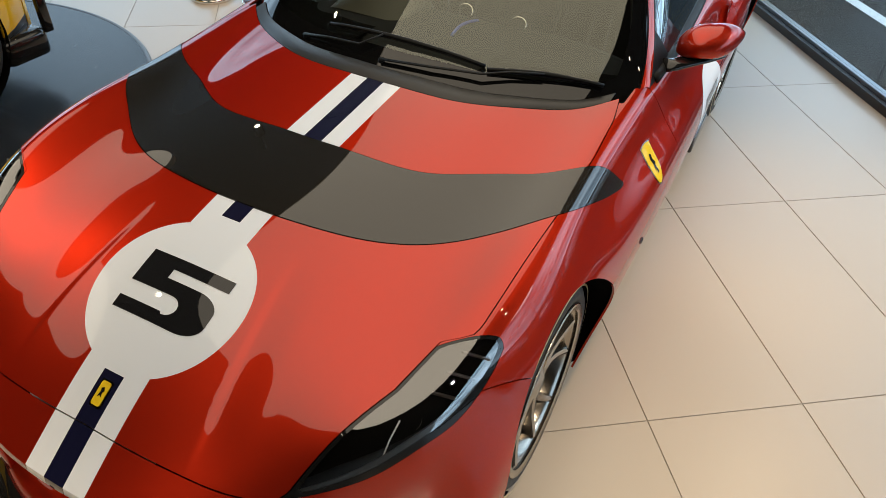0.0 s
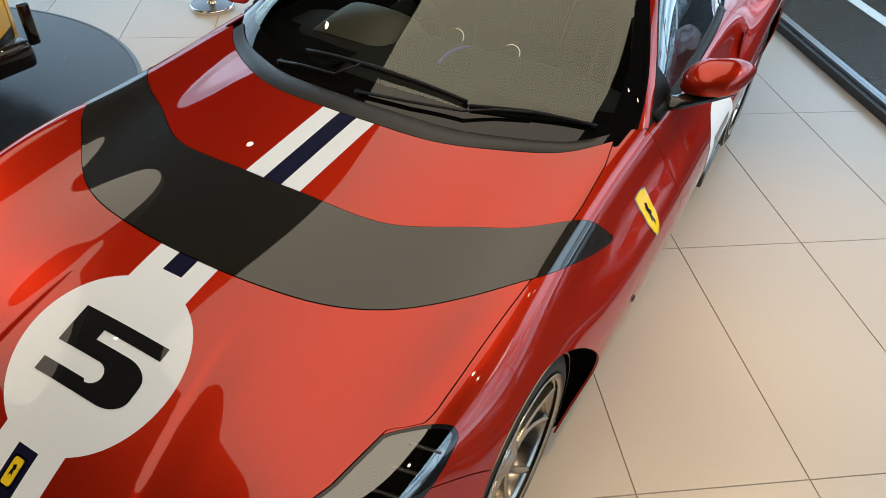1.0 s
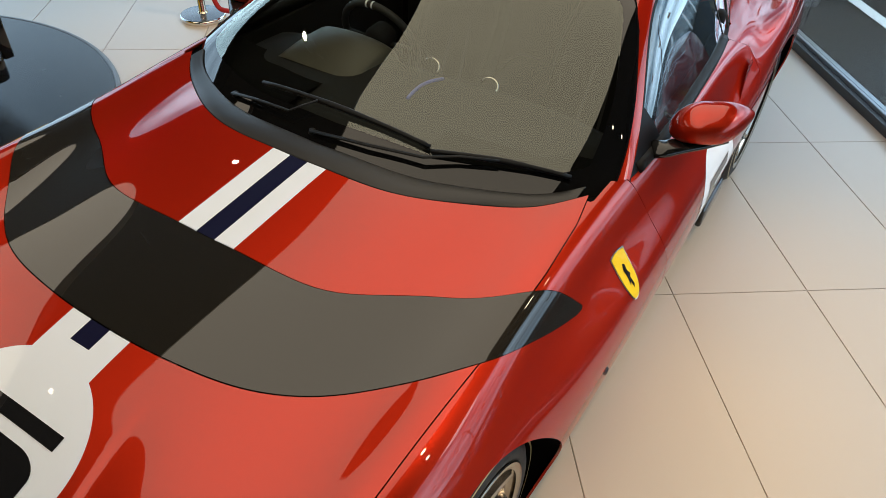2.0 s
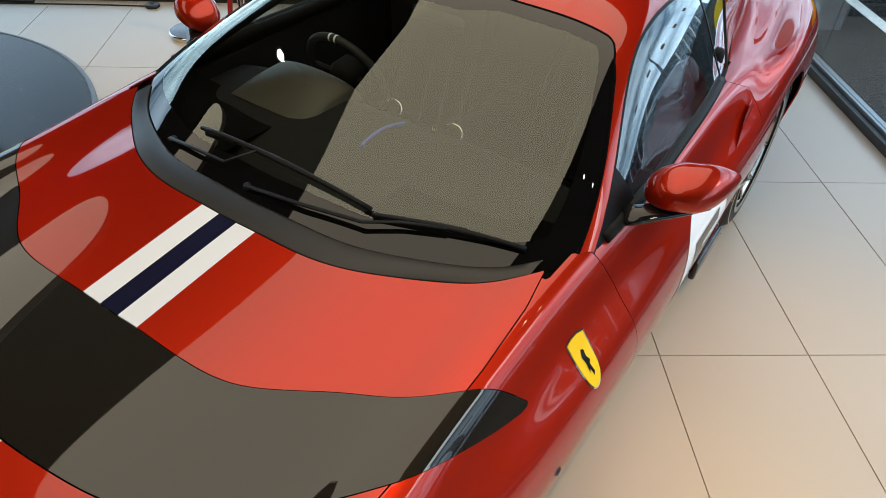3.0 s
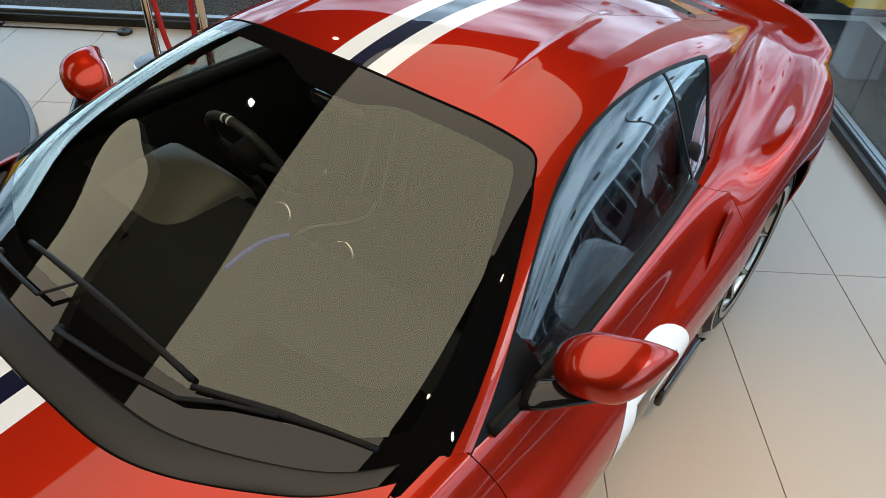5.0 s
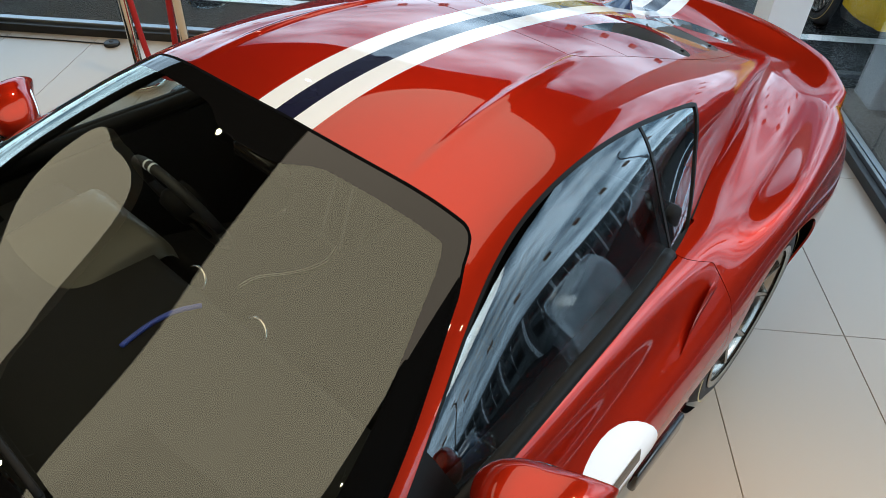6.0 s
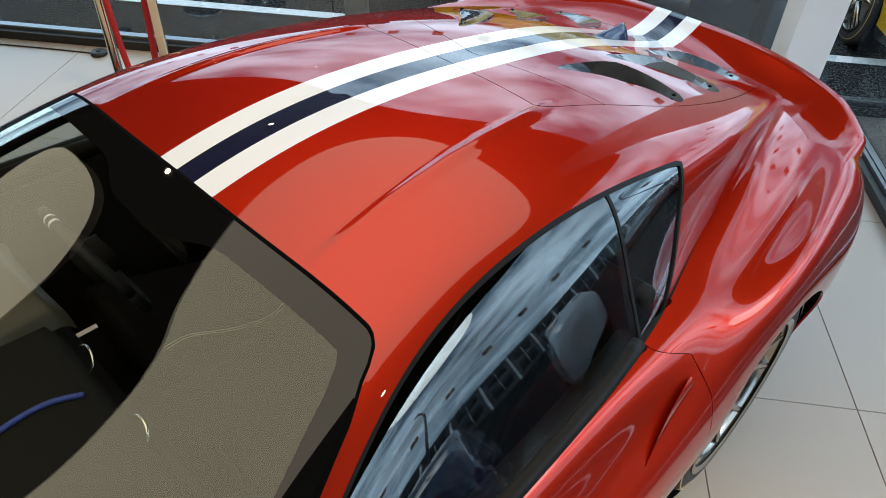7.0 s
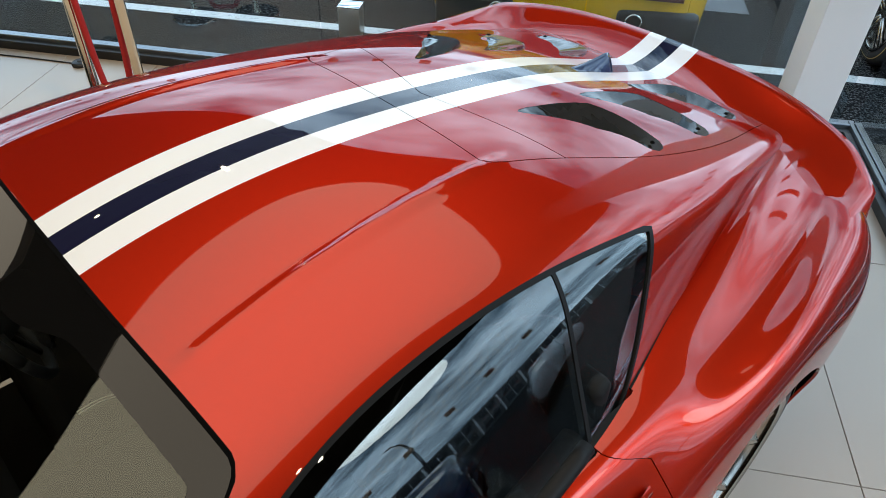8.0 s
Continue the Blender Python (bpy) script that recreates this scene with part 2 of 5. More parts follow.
def sheet(polys, skirt=0.007, lift=0.0):
    """A bmesh of polygons with merged corners; its open edges are turned in by skirt, so that it reads as a panel with an edge."""
    bm = bmesh.new()
    seen = {}
    for p in polys:
        vs = []
        for c in p:
            key = (round(c[0], 5), round(c[1], 5), round(c[2], 5))
            if key not in seen:
                seen[key] = bm.verts.new(key)
            if seen[key] not in vs:
                vs.append(seen[key])
        if len(vs) > 2:
            try:
                bm.faces.new(vs)
            except ValueError:
                pass
    bmesh.ops.remove_doubles(bm, verts=bm.verts, dist=4e-5)
    bm.normal_update()
    if lift:
        moved = [(v, v.co + v.normal * lift) for v in bm.verts]
        for v, co in moved:
            v.co = co
    if skirt:
        bm.normal_update()
        rim = [e for e in bm.edges if len(e.link_faces) == 1]
        normals = {v: v.normal.copy() for e in rim for v in e.verts}
        out = bmesh.ops.extrude_edge_only(bm, edges=rim)["geom"]
        fresh = [g for g in out if isinstance(g, bmesh.types.BMVert)]
        old = {}
        for v in fresh:
            for e in v.link_edges:
                o = e.other_vert(v)
                if o in normals:
                    old[v] = o
        for v in fresh:
            if v in old:
                v.co = v.co - normals[old[v]] * skirt
        for e in rim:
            e.smooth = False
    return bm

# ---- the showroom ----
# Its floor grid: origin at a tile's corner, turned against the car.
ROOM = pose(1.004, 3.321, 0, 0, 0, 36.5)
WALL_P, WALL_Q = 1.675, 3.48   # inner edges of the frames of the two glass walls
FAR_P, FAR_Q = -10.8, -9.6    # the plain walls behind
CEIL = 3.05
HEAD = 2.72   # underside of the glass walls' head


def room_object(name, bm, mat, label="", smooth=False):
    ob = mesh_object(name, bm, mat, None, label, smooth)
    ob.matrix_world = ROOM
    return tagged(ob, label, "", "", "structure")


M_GROUT = material("grey_grout", (0.20, 0.185, 0.165), 0.85)
bumped(M_GROUT, noise_of(M_GROUT, 300), 0.3, 0.001)
nt, lt, bt = nodes_of(M_TILE)
info = nt.new("ShaderNodeObjectInfo")
cloud = noise_of(M_TILE, 0.8, 2)
tone = mixed(M_TILE, cloud, (0.368, 0.322, 0.268), (0.398, 0.350, 0.296))
tone = mixed(M_TILE, math_node(M_TILE, "MULTIPLY", info.outputs["Random"], 0.35), tone, (0.342, 0.296, 0.244))
color_by(M_TILE, tone)

M_ASPHALT = material("worn_asphalt", (0.05, 0.05, 0.052), 0.85)
nodes_of(M_ASPHALT)[2].inputs["Specular IOR Level"].default_value = 0.0
stones = noise_of(M_ASPHALT, 62, 4)
patches = noise_of(M_ASPHALT, 0.7, 5)
color_by(M_ASPHALT, mixed(M_ASPHALT, ramp(M_ASPHALT, patches, 0.35, 0.65), mixed(M_ASPHALT, ramp(M_ASPHALT, stones, 0.50, 0.72), (0.006, 0.0065, 0.007), (0.085, 0.088, 0.090)), mixed(M_ASPHALT, ramp(M_ASPHALT, stones, 0.49, 0.72), (0.010, 0.0105, 0.011), (0.115, 0.118, 0.120))))
bumped(M_ASPHALT, stones, 0.6, 0.006)
rough_by(M_ASPHALT, patches, 0.45, 0.9)
M_LINE = material("worn_road_paint", (0.62, 0.62, 0.60), 0.7)
color_by(M_LINE, mixed(M_LINE, ramp(M_LINE, noise_of(M_LINE, 35, 5), 0.55, 0.8), (0.62, 0.62, 0.6), (0.22, 0.22, 0.22)))
M_PLASTER = material("grey_plaster", (0.30, 0.29, 0.28), 0.75)
bumped(M_PLASTER, noise_of(M_PLASTER, 120, 3), 0.15, 0.001)
M_COLUMN = material("white_column_paint", (0.86, 0.86, 0.86), 0.5)
bumped(M_COLUMN, noise_of(M_COLUMN, 150, 3), 0.12, 0.001)
M_DARKCEIL = material("black_ceiling_void", (0.014, 0.013, 0.011), 0.9)
M_FRAME = material("grey_anodised_frame", (0.20, 0.22, 0.24), 0.3, 0.85)
M_FRAMEBLACK = material("black_base_profile", (0.010, 0.010, 0.011), 0.45)

room_object("ground", boxed((-160, -160, -0.6), (160, 160, -0.03)), M_ASPHALT, "worn dark asphalt yard outside the glass")
floor = room_object("floor", boxed((FAR_P - 0.2, FAR_Q - 0.2, -0.14), (1.77, 3.60, -0.004)), M_GROUT, "cream porcelain floor tiles with thin grey joints")
room_object("ceiling", boxed((FAR_P, FAR_Q, CEIL), (1.9, 3.7, CEIL + 0.2)), M_DARKCEIL, "dark open ceiling above the showroom")
room_object("wall_south", boxed((FAR_P - 0.2, FAR_Q - 0.2, 0), (1.9, FAR_Q, CEIL + 0.2)), M_PLASTER)
room_object("wall_west", boxed((FAR_P - 0.2, FAR_Q, 0), (FAR_P, 3.7, CEIL + 0.2)), M_PLASTER)
room_object("column", boxed((1.24, 3.20, 0), (1.46, 3.45, CEIL), 0.004), M_COLUMN, "white square painted column in the glass corner")

# glass walls: base profile, sill, panes with thin joints, head
room_object("frame_base_east", boxed((WALL_P, FAR_Q, 0), (WALL_P + 0.040, WALL_Q, 0.055), 0.003), M_FRAMEBLACK)
room_object("frame_sill_east", boxed((WALL_P + 0.042, FAR_Q, 0), (WALL_P + 0.064, 3.58, 0.078), 0.004), M_FRAME)
room_object("frame_rail_east", boxed((WALL_P + 0.080, FAR_Q, 0), (WALL_P + 0.118, 3.58, 0.068), 0.004), M_FRAME)
room_object("frame_base_north", boxed((FAR_P, WALL_Q, 0), (WALL_P + 0.040, WALL_Q + 0.040, 0.055), 0.003), M_FRAMEBLACK)
room_object("frame_sill_north", boxed((FAR_P, WALL_Q + 0.042, 0), (WALL_P + 0.041, WALL_Q + 0.064, 0.078), 0.004), M_FRAME)
room_object("frame_rail_north", boxed((FAR_P, WALL_Q + 0.080, 0), (WALL_P + 0.079, WALL_Q + 0.118, 0.068), 0.004), M_FRAME)
room_object("frame_head_east", boxed((WALL_P, FAR_Q, HEAD), (1.9, 3.7, CEIL), 0.004), M_FRAMEBLACK)
room_object("frame_head_north", boxed((FAR_P, WALL_Q, HEAD), (WALL_P, 3.7, CEIL), 0.004), M_FRAMEBLACK)
M_FILM = material("grey_film", (0.50, 0.51, 0.52), 0.6)
for k, (lo, hi) in enumerate(zip((-9.5, -8.0, -6.5, -5.0, -3.5, -2.0, -0.5, 1.0, 2.5), (-8.0, -6.5, -5.0, -3.5, -2.0, -0.5, 1.0, 2.5, 3.552))):
    pane = room_object("window_%d" % (k + 1), boxed((WALL_P + 0.068, lo + 0.004, 0.05), (WALL_P + 0.075, hi - 0.004, HEAD + 0.02)), M_FACADE, "large clear shopfront glass pane")
    pane.visible_shadow = False
    for n in range(5):
        q = lo + 0.15 + 0.3 * n
        if q < hi - 0.1:
            sq = part("film_square", boxed((WALL_P + 0.0665, q - 0.035, 1.50), (WALL_P + 0.0675, q + 0.035, 1.57)), M_FILM, pane)
for k, (lo, hi) in enumerate(zip((-10.34, -8.84, -7.34, -5.84, -4.34, -2.84, -1.34, 0.16), (-8.84, -7.34, -5.84, -4.34, -2.84, -1.34, 0.16, 1.66))):
    pane = room_object("window_%d" % (k + 10), boxed((lo + 0.004, WALL_Q + 0.068, 0.05), (hi - 0.004, WALL_Q + 0.075, HEAD + 0.02)), M_FACADE, "large clear shopfront glass pane")
    pane.visible_shadow = False
    for n in range(5):
        p = lo + 0.15 + 0.3 * n
        part("film_square", boxed((p - 0.035, WALL_Q + 0.0665, 1.50), (p + 0.035, WALL_Q + 0.0675, 1.57)), M_FILM, pane)

# lines painted on the yard
room_object("yard_line", boxed((-7, 4.30, -0.03), (7, 4.40, -0.027)), M_LINE)
room_object("yard_line_east", boxed((2.64, -9, -0.03), (2.75, 4.295, -0.027)), M_LINE)
cover = room_object("drain_cover", boxed((1.12, 5.28, -0.03), (1.46, 5.62, -0.024)), M_FRAMEBLACK, "ribbed iron drain cover in the yard")

# luminous ceiling rafts, in car coordinates
M_RAFT = material("raft_edge", (0.7, 0.68, 0.63), 0.6)
M_GLOW = bpy.data.materials.new("luminous_stretch_ceiling")
M_GLOW.use_nodes = True
gb = M_GLOW.node_tree.nodes["Principled BSDF"]
gb.inputs["Base Color"].default_value = (0.04, 0.04, 0.035, 1)
gb.inputs["Emission Color"].default_value = (1.0, 0.87, 0.68, 1)
gb.inputs["Emission Strength"].default_value = 1.85


def raft(outline, z):
    th = thing("ceiling_raft", "large pale luminous ceiling raft with a curved outline", "ceiling panel", "ceiling rafts", at=Matrix.Translation((0, 0, z)))
    n = len(outline)
    ts = np.linspace(0, n, 97)[:-1]
    fx, fy = (spline(range(-3, n + 4), [outline[i % n][k] for i in range(-3, n + 4)]) for k in (0, 1))
    ring = [(float(fx(t)), float(fy(t))) for t in ts]
    bm = bmesh.new()
    bm.faces.new([bm.verts.new((x, y, 0)) for x, y in reversed(ring)])
    part("luminous_face", bm, M_GLOW, th, smooth=False)
    bm = bmesh.new()
    a, b, c = ([bm.verts.new((x, y, zz)) for x, y in ring] for zz in (-0.01, 0.08, 0.081))
    for i in range(len(ring)):
        j = (i + 1) % len(ring)
        bm.faces.new((a[i], a[j], b[j], b[i]))
    bm.faces.new(c)
    part("raft_body", bm, M_RAFT, th)
    for x, y in (ring[8], ring[40], ring[64]):
        part("raft_wire", tube([(x * 0.9 - 0.03, y, 0.08), (x * 0.9 - 0.03, y, CEIL - z)], 0.003, 6), M_FRAME, th)


raft([(0.55, -0.45), (1.05, 0.1), (1.14, 1.0), (1.17, 1.9), (1.17, 2.8), (1.12, 3.7), (1.0, 4.7), (0.75, 5.45), (-0.45, 5.56), (-1.2, 5.35), (-1.42, 4.8), (-1.32, 4.1), (-1.16, 3.2), (-1.14, 2.4), (-1.18, 1.5), (-1.15, 0.85), (-0.80, 0.35), (-0.70, -0.25), (-0.25, -0.52)], 2.75)
raft([(-2.43, 1.9), (-2.50, 2.5), (-2.75, 2.85), (-3.2, 2.85), (-3.5, 2.4), (-3.6, 1.7), (-3.55, 0.9), (-3.45, 0.1), (-3.1, -0.45), (-2.6, -0.45), (-2.3, 0.1), (-2.30, 0.8), (-2.38, 1.4)], 2.75)

# track spotlights below the dark ceiling
M_SPOTFACE = bpy.data.materials.new("spotlight_lens")
M_SPOTFACE.use_nodes = True
sb = M_SPOTFACE.node_tree.nodes["Principled BSDF"]
sb.inputs["Emission Color"].default_value = (1.0, 0.84, 0.58, 1)
sb.inputs["Emission Strength"].default_value = 60
M_SPOTBODY = material("black_spot_body", (0.02, 0.02, 0.02), 0.5)
SPOTS = ((-2.45, 1.85), (-1.66, 2.63), (-3.6, -0.38), (0.30, -1.55), (1.10, -0.20), (-0.95, -2.80), (-3.1, -2.75), (0.62, -0.18), (-0.40, -1.16))
for k, (p, q) in enumerate(SPOTS):
    th = thing("track_spotlight", "small black ceiling spotlight with a warm lit lens", "spotlight", "ceiling spotlights", at=ROOM @ pose(p, q, 2.72))
    part("spot_body", lathe([(0.038, 0.0), (0.045, 0.004), (0.045, 0.12), (0.02, 0.14), (0.0, 0.14)], 24), M_SPOTBODY, th)
    part("spot_lens", lathe([(0, 0.003), (0.026, 0.003)], 24), M_SPOTFACE, th, "glowing warm lens")
    part("spot_stem", tube([(0, 0, 0.13), (0, 0, CEIL - 2.72)], 0.008, 8), M_SPOTBODY, th)
    lp = new("spot_light", bpy.data.lights.new("spot_light", "SPOT"))
    lp.data.energy, lp.data.color, lp.data.spot_size, lp.data.spot_blend, lp.data.shadow_soft_size = (190 if k in (2, 5, 6) else 90, (1, 0.80, 0.56), radians(82), 0.8, 0.035) if k < 7 else (130, (1, 0.70, 0.36), radians(52), 1.0, 0.035)
    lp.matrix_world = ROOM @ pose(p, q, 2.70)

# ---- the red car: its surfaces ----
# Body lines run from nose to tail at the knots KY; each has its distance from the middle and its height.
KY = (0.70, 0.90, 1.15, 1.40, 1.67, 2.0, 2.5, 3.1, 3.7, 4.05, 4.4, 4.75, 5.1, 5.4)
BODY_X = (
    (0,) * 14,
    (0.24, 0.25, 0.25, 0.25, 0.26, 0.28, 0.30, 0.30, 0.30, 0.30, 0.30, 0.30, 0.28, 0.26),
    (0.44, 0.45, 0.45, 0.45, 0.46, 0.48, 0.5, 0.5, 0.55, 0.58, 0.58, 0.54, 0.48, 0.45),
    (0.62, 0.67, 0.7, 0.71, 0.71, 0.7, 0.7, 0.72, 0.74, 0.765, 0.745, 0.66, 0.58, 0.55),
    (0.76, 0.8, 0.82, 0.83, 0.84, 0.84, 0.845, 0.872, 0.86, 0.866, 0.864, 0.81, 0.735, 0.68),
    (0.812, 0.848, 0.876, 0.900, 0.917, 0.908, 0.912, 0.930, 0.923, 0.928, 0.942, 0.905, 0.85, 0.79),
    (0.87, 0.91, 0.945, 0.97, 0.99, 0.995, 1.000, 1.004, 0.995, 1.000, 1.008, 1.003, 0.955, 0.86),
    (0.87, 0.91, 0.95, 0.975, 0.985, 0.985, 0.995, 1.002, 0.990, 0.993, 1.0, 0.985, 0.94, 0.84),
    (0.82, 0.88, 0.92, 0.95, 0.95, 0.94, 0.94, 0.95, 0.95, 0.95, 0.95, 0.94, 0.88, 0.78),
)
BODY_Z = (
    (0.470, 0.602, 0.722, 0.796, 0.840, 0.877, 0.910, 0.86, 0.86, 0.86, 0.86, 0.86, 0.88, 0.93),
    (0.472, 0.600, 0.717, 0.791, 0.837, 0.875, 0.908, 0.86, 0.86, 0.86, 0.86, 0.86, 0.88, 0.93),
    (0.478, 0.611, 0.722, 0.787, 0.826, 0.865, 0.902, 0.87, 0.87, 0.86, 0.86, 0.88, 0.89, 0.925),
    (0.485, 0.635, 0.735, 0.793, 0.827, 0.852, 0.89, 0.89, 0.89, 0.9, 0.916, 0.938, 0.918, 0.90),
    (0.465, 0.6, 0.728, 0.8, 0.838, 0.85, 0.887, 0.9, 0.896, 0.888, 0.881, 0.890, 0.893, 0.885),
    (0.4, 0.52, 0.64, 0.725, 0.765, 0.765, 0.79, 0.80, 0.80, 0.838, 0.895, 0.898, 0.888, 0.855),
    (0.310, 0.400, 0.480, 0.550, 0.615, 0.620, 0.670, 0.680, 0.690, 0.700, 0.715, 0.690, 0.720, 0.70),
    (0.200, 0.250, 0.280, 0.300, 0.350, 0.350, 0.380, 0.42, 0.42, 0.42, 0.42, 0.42, 0.45, 0.45),
    (0.140, 0.140, 0.140, 0.140, 0.140, 0.140, 0.135, 0.13, 0.13, 0.13, 0.14, 0.14, 0.18, 0.20),
)
SWEEP_NOSE = (0, 0.02, 0.10, 0.22, 0.36, 0.43, 0.45, 0.45, 0.45)
SWEEP_TAIL = (0, 0.01, 0.04, 0.10, 0.17, 0.22, 0.24, 0.24, 0.24)


def body_line(i):
    fx, fz = spline(KY, BODY_X[i]), spline(KY, BODY_Z[i])

    def at(u):
        y = u + SWEEP_NOSE[i] * (max(0, 1.6 - u) / 0.9) ** 2 - SWEEP_TAIL[i] * (max(0, u - 4.9) / 0.5) ** 2
        return float(fx(u)), y, float(fz(u))
    return at


# Cabin lines: middle, bonnet-wide, screen edge, roof rail, mid glass, belt.
KG = (2.15, 2.4, 2.65, 2.95, 3.27, 3.6, 3.95, 4.3, 4.65, 5.0, 5.25)
CABIN_X = (
    (0,) * 11,
    (0.30,) * 11,
    (0.8, 0.825, 0.822, 0.738, 0.614, 0.535, 0.508, 0.51, 0.505, 0.495, 0.49),
    (0.86, 0.875, 0.862, 0.773, 0.658, 0.610, 0.604, 0.616, 0.612, 0.575, 0.55),
    (0.875, 0.885, 0.875, 0.832, 0.779, 0.755, 0.719, 0.68, 0.648, 0.585, 0.555),
    (0.88, 0.89, 0.88, 0.875, 0.868, 0.855, 0.82, 0.735, 0.665, 0.585, 0.555),
)
CABIN_Z = (
    (0.835, 0.940, 1.037, 1.142, 1.240, 1.277, 1.257, 1.208, 1.135, 1.02, 0.945),
    (0.825, 0.930, 1.026, 1.130, 1.232, 1.271, 1.248, 1.195, 1.115, 1.005, 0.935),
    (0.7, 0.79, 0.912, 1.052, 1.181, 1.230, 1.209, 1.153, 1.073, 0.985, 0.92),
    (0.66, 0.755, 0.88, 1.025, 1.157, 1.197, 1.170, 1.106, 1.031, 0.955, 0.9),
    (0.63, 0.72, 0.85, 0.955, 1.015, 1.03, 1.03, 1.0, 0.955, 0.9, 0.86),
    (0.6, 0.7, 0.82, 0.885, 0.885, 0.88, 0.87, 0.88, 0.88, 0.84, 0.8),
)


def cabin_line(i):
    fx, fz = spline(KG, CABIN_X[i]), spline(KG, CABIN_Z[i])
    return lambda u: (float(fx(u)), u, float(fz(u)))


def knots(*pairs):
    """A function with straight steps between (place, value) pairs."""
    xs, ys = zip(*pairs)
    return lambda t: float(np.interp(t, xs, ys))


def curve(*pairs):
    xs, ys = zip(*pairs)
    f = spline(xs, ys)
    return lambda t: float(f(t))


def roof_fold(p):
    """Raises the sharp fold that runs back along the roof."""
    x, y, z, u, v = p
    if v > 2.2 or y < 3.28 or y > 4.12:
        return p
    middle = 0.395 - 0.075 * (y - 3.3) / 0.77
    rise = (0.004 + 0.007 * min(1, (y - 3.28) / 0.5)) * min(1, (y - 3.28) / 0.05, (4.12 - y) / 0.12) * max(0, 1 - abs(x - middle) / (0.014 + 0.016 * (x > middle)))
    return (x, y, z + rise, u, v)


def bonnet_crease(p):
    """Sinks the sharp-edged hollow beside the bonnet's middle."""
    x, y, z, u, v = p
    if v > 3.2 or y < 0.84 or y > 1.42:
        return p
    side = x - (0.268 + 0.13 * max(0, 1.33 - y))
    fall = max(0, 1 - side / 0.11) if side > 0 else max(0, 1 + side / 0.022)
    fall = fall * fall * (3 - 2 * fall)
    return (x, y, z - 0.0045 * fall * min(1, (y - 0.84) / 0.12, (1.42 - y) / 0.22), u, v)


body_polys = loft_polys([body_line(i) for i in range(9)], np.linspace(0.70, 5.4, 190), [*np.linspace(0, 2, 61), *np.linspace(2.1, 8, 72)])
body_polys = [tuple(bonnet_crease(c) for c in p) for p in body_polys]
cabin_polys = loft_polys([cabin_line(i) for i in range(6)], np.linspace(2.2, 5.25, 110), [*np.linspace(0, 2, 49), *np.linspace(2.07, 5, 41)])
cabin_polys = [tuple(roof_fold(c) for c in p) for p in cabin_polys]

# Shut lines and edges, as seen from above (x, y) or from the side (y, z).
BONNET_SIDE = knots((0.74, 0.0), (0.785, 0.22), (0.80, 0.33), (0.835, 0.45), (0.91, 0.55), (1.04, 0.612), (1.18, 0.687), (1.326, 0.731), (1.365, 0.795), (1.40, 0.806), (1.505, 0.812), (1.85, 0.822), (2.19, 0.822), (2.40, 0.812), (2.53, 0.79), (2.7, 0.74))
LAMP_OUT = curve((0.80, 0.33), (0.88, 0.505), (0.95, 0.618), (1.024, 0.708), (1.118, 0.787), (1.196, 0.834), (1.274, 0.859), (1.356, 0.870), (1.43, 0.866))
BONNET_FRONT = curve((0, 0.825), (0.15, 0.825), (0.3, 0.835), (0.5, 0.88), (0.8, 1.1))
BLADE_FRONT = curve((0, 1.488), (0.1, 1.49), (0.25, 1.503), (0.46, 1.552), (0.60, 1.637), (0.69, 1.714), (0.816, 1.845), (0.86, 1.94), (0.91, 2.18), (0.96, 2.5))
BLADE_BACK = curve((0, 1.826), (0.1, 1.828), (0.28, 1.828), (0.42, 1.856), (0.61, 1.974), (0.83, 2.132), (0.905, 2.24), (0.96, 2.3))
COWL_FRONT = curve((0, 2.205), (0.1, 2.208), (0.33, 2.224), (0.46, 2.270), (0.60, 2.355), (0.70, 2.43), (0.80, 2.545), (0.9, 2.7))
DOOR_FRONT = knots((0.0, 2.62), (0.3, 2.66), (0.6, 2.72), (0.8, 2.705), (0.91, 2.668), (1.3, 2.6))
DOOR_BACK = knots((0.0, 3.80), (0.3, 3.85), (0.55, 3.95), (0.75, 3.985), (0.858, 3.964), (0.9, 3.87), (1.3, 3.8))
HEADER = lambda x: 3.268 + 0.045 * x * x
WINDOW_BACK = curve((0.84, 3.80), (0.88, 3.97), (0.92, 4.09), (0.98, 4.185), (1.04, 4.245), (1.10, 4.292), (1.2, 4.35))
DECK_SIDE = curve((4.05, 0.325), (4.2, 0.37), (4.4, 0.435), (4.7, 0.485), (5.0, 0.485), (5.14, 0.47), (5.3, 0.46))
FRONT_HUB, REAR_HUB = (1.665, 0.352), (4.40, 0.368)
GAP = 0.0015

car = thing("sports_car", "red sports coupe with white and navy stripe and black bonnet blade", "car")


def between(polys, f):
    """Both sides of f = 0, with a gap between."""
    return cut(polys, lambda *c: f(*c) + GAP)[0], cut(polys, lambda *c: f(*c) - GAP)[1]


# wheel arches
for (hy, hz), r in ((FRONT_HUB, 0.376), (REAR_HUB, 0.394)):
    body_polys = cut(body_polys, lambda x, y, z, u, v: (r - math.hypot(y - hy, z - hz)) if x > 0.55 and v > 4.2 else -1.0)[0]
under = cut(cut(body_polys, lambda x, y, z, u, v: y - 2.75)[0], lambda x, y, z, u, v: 0.9 - v)[0]
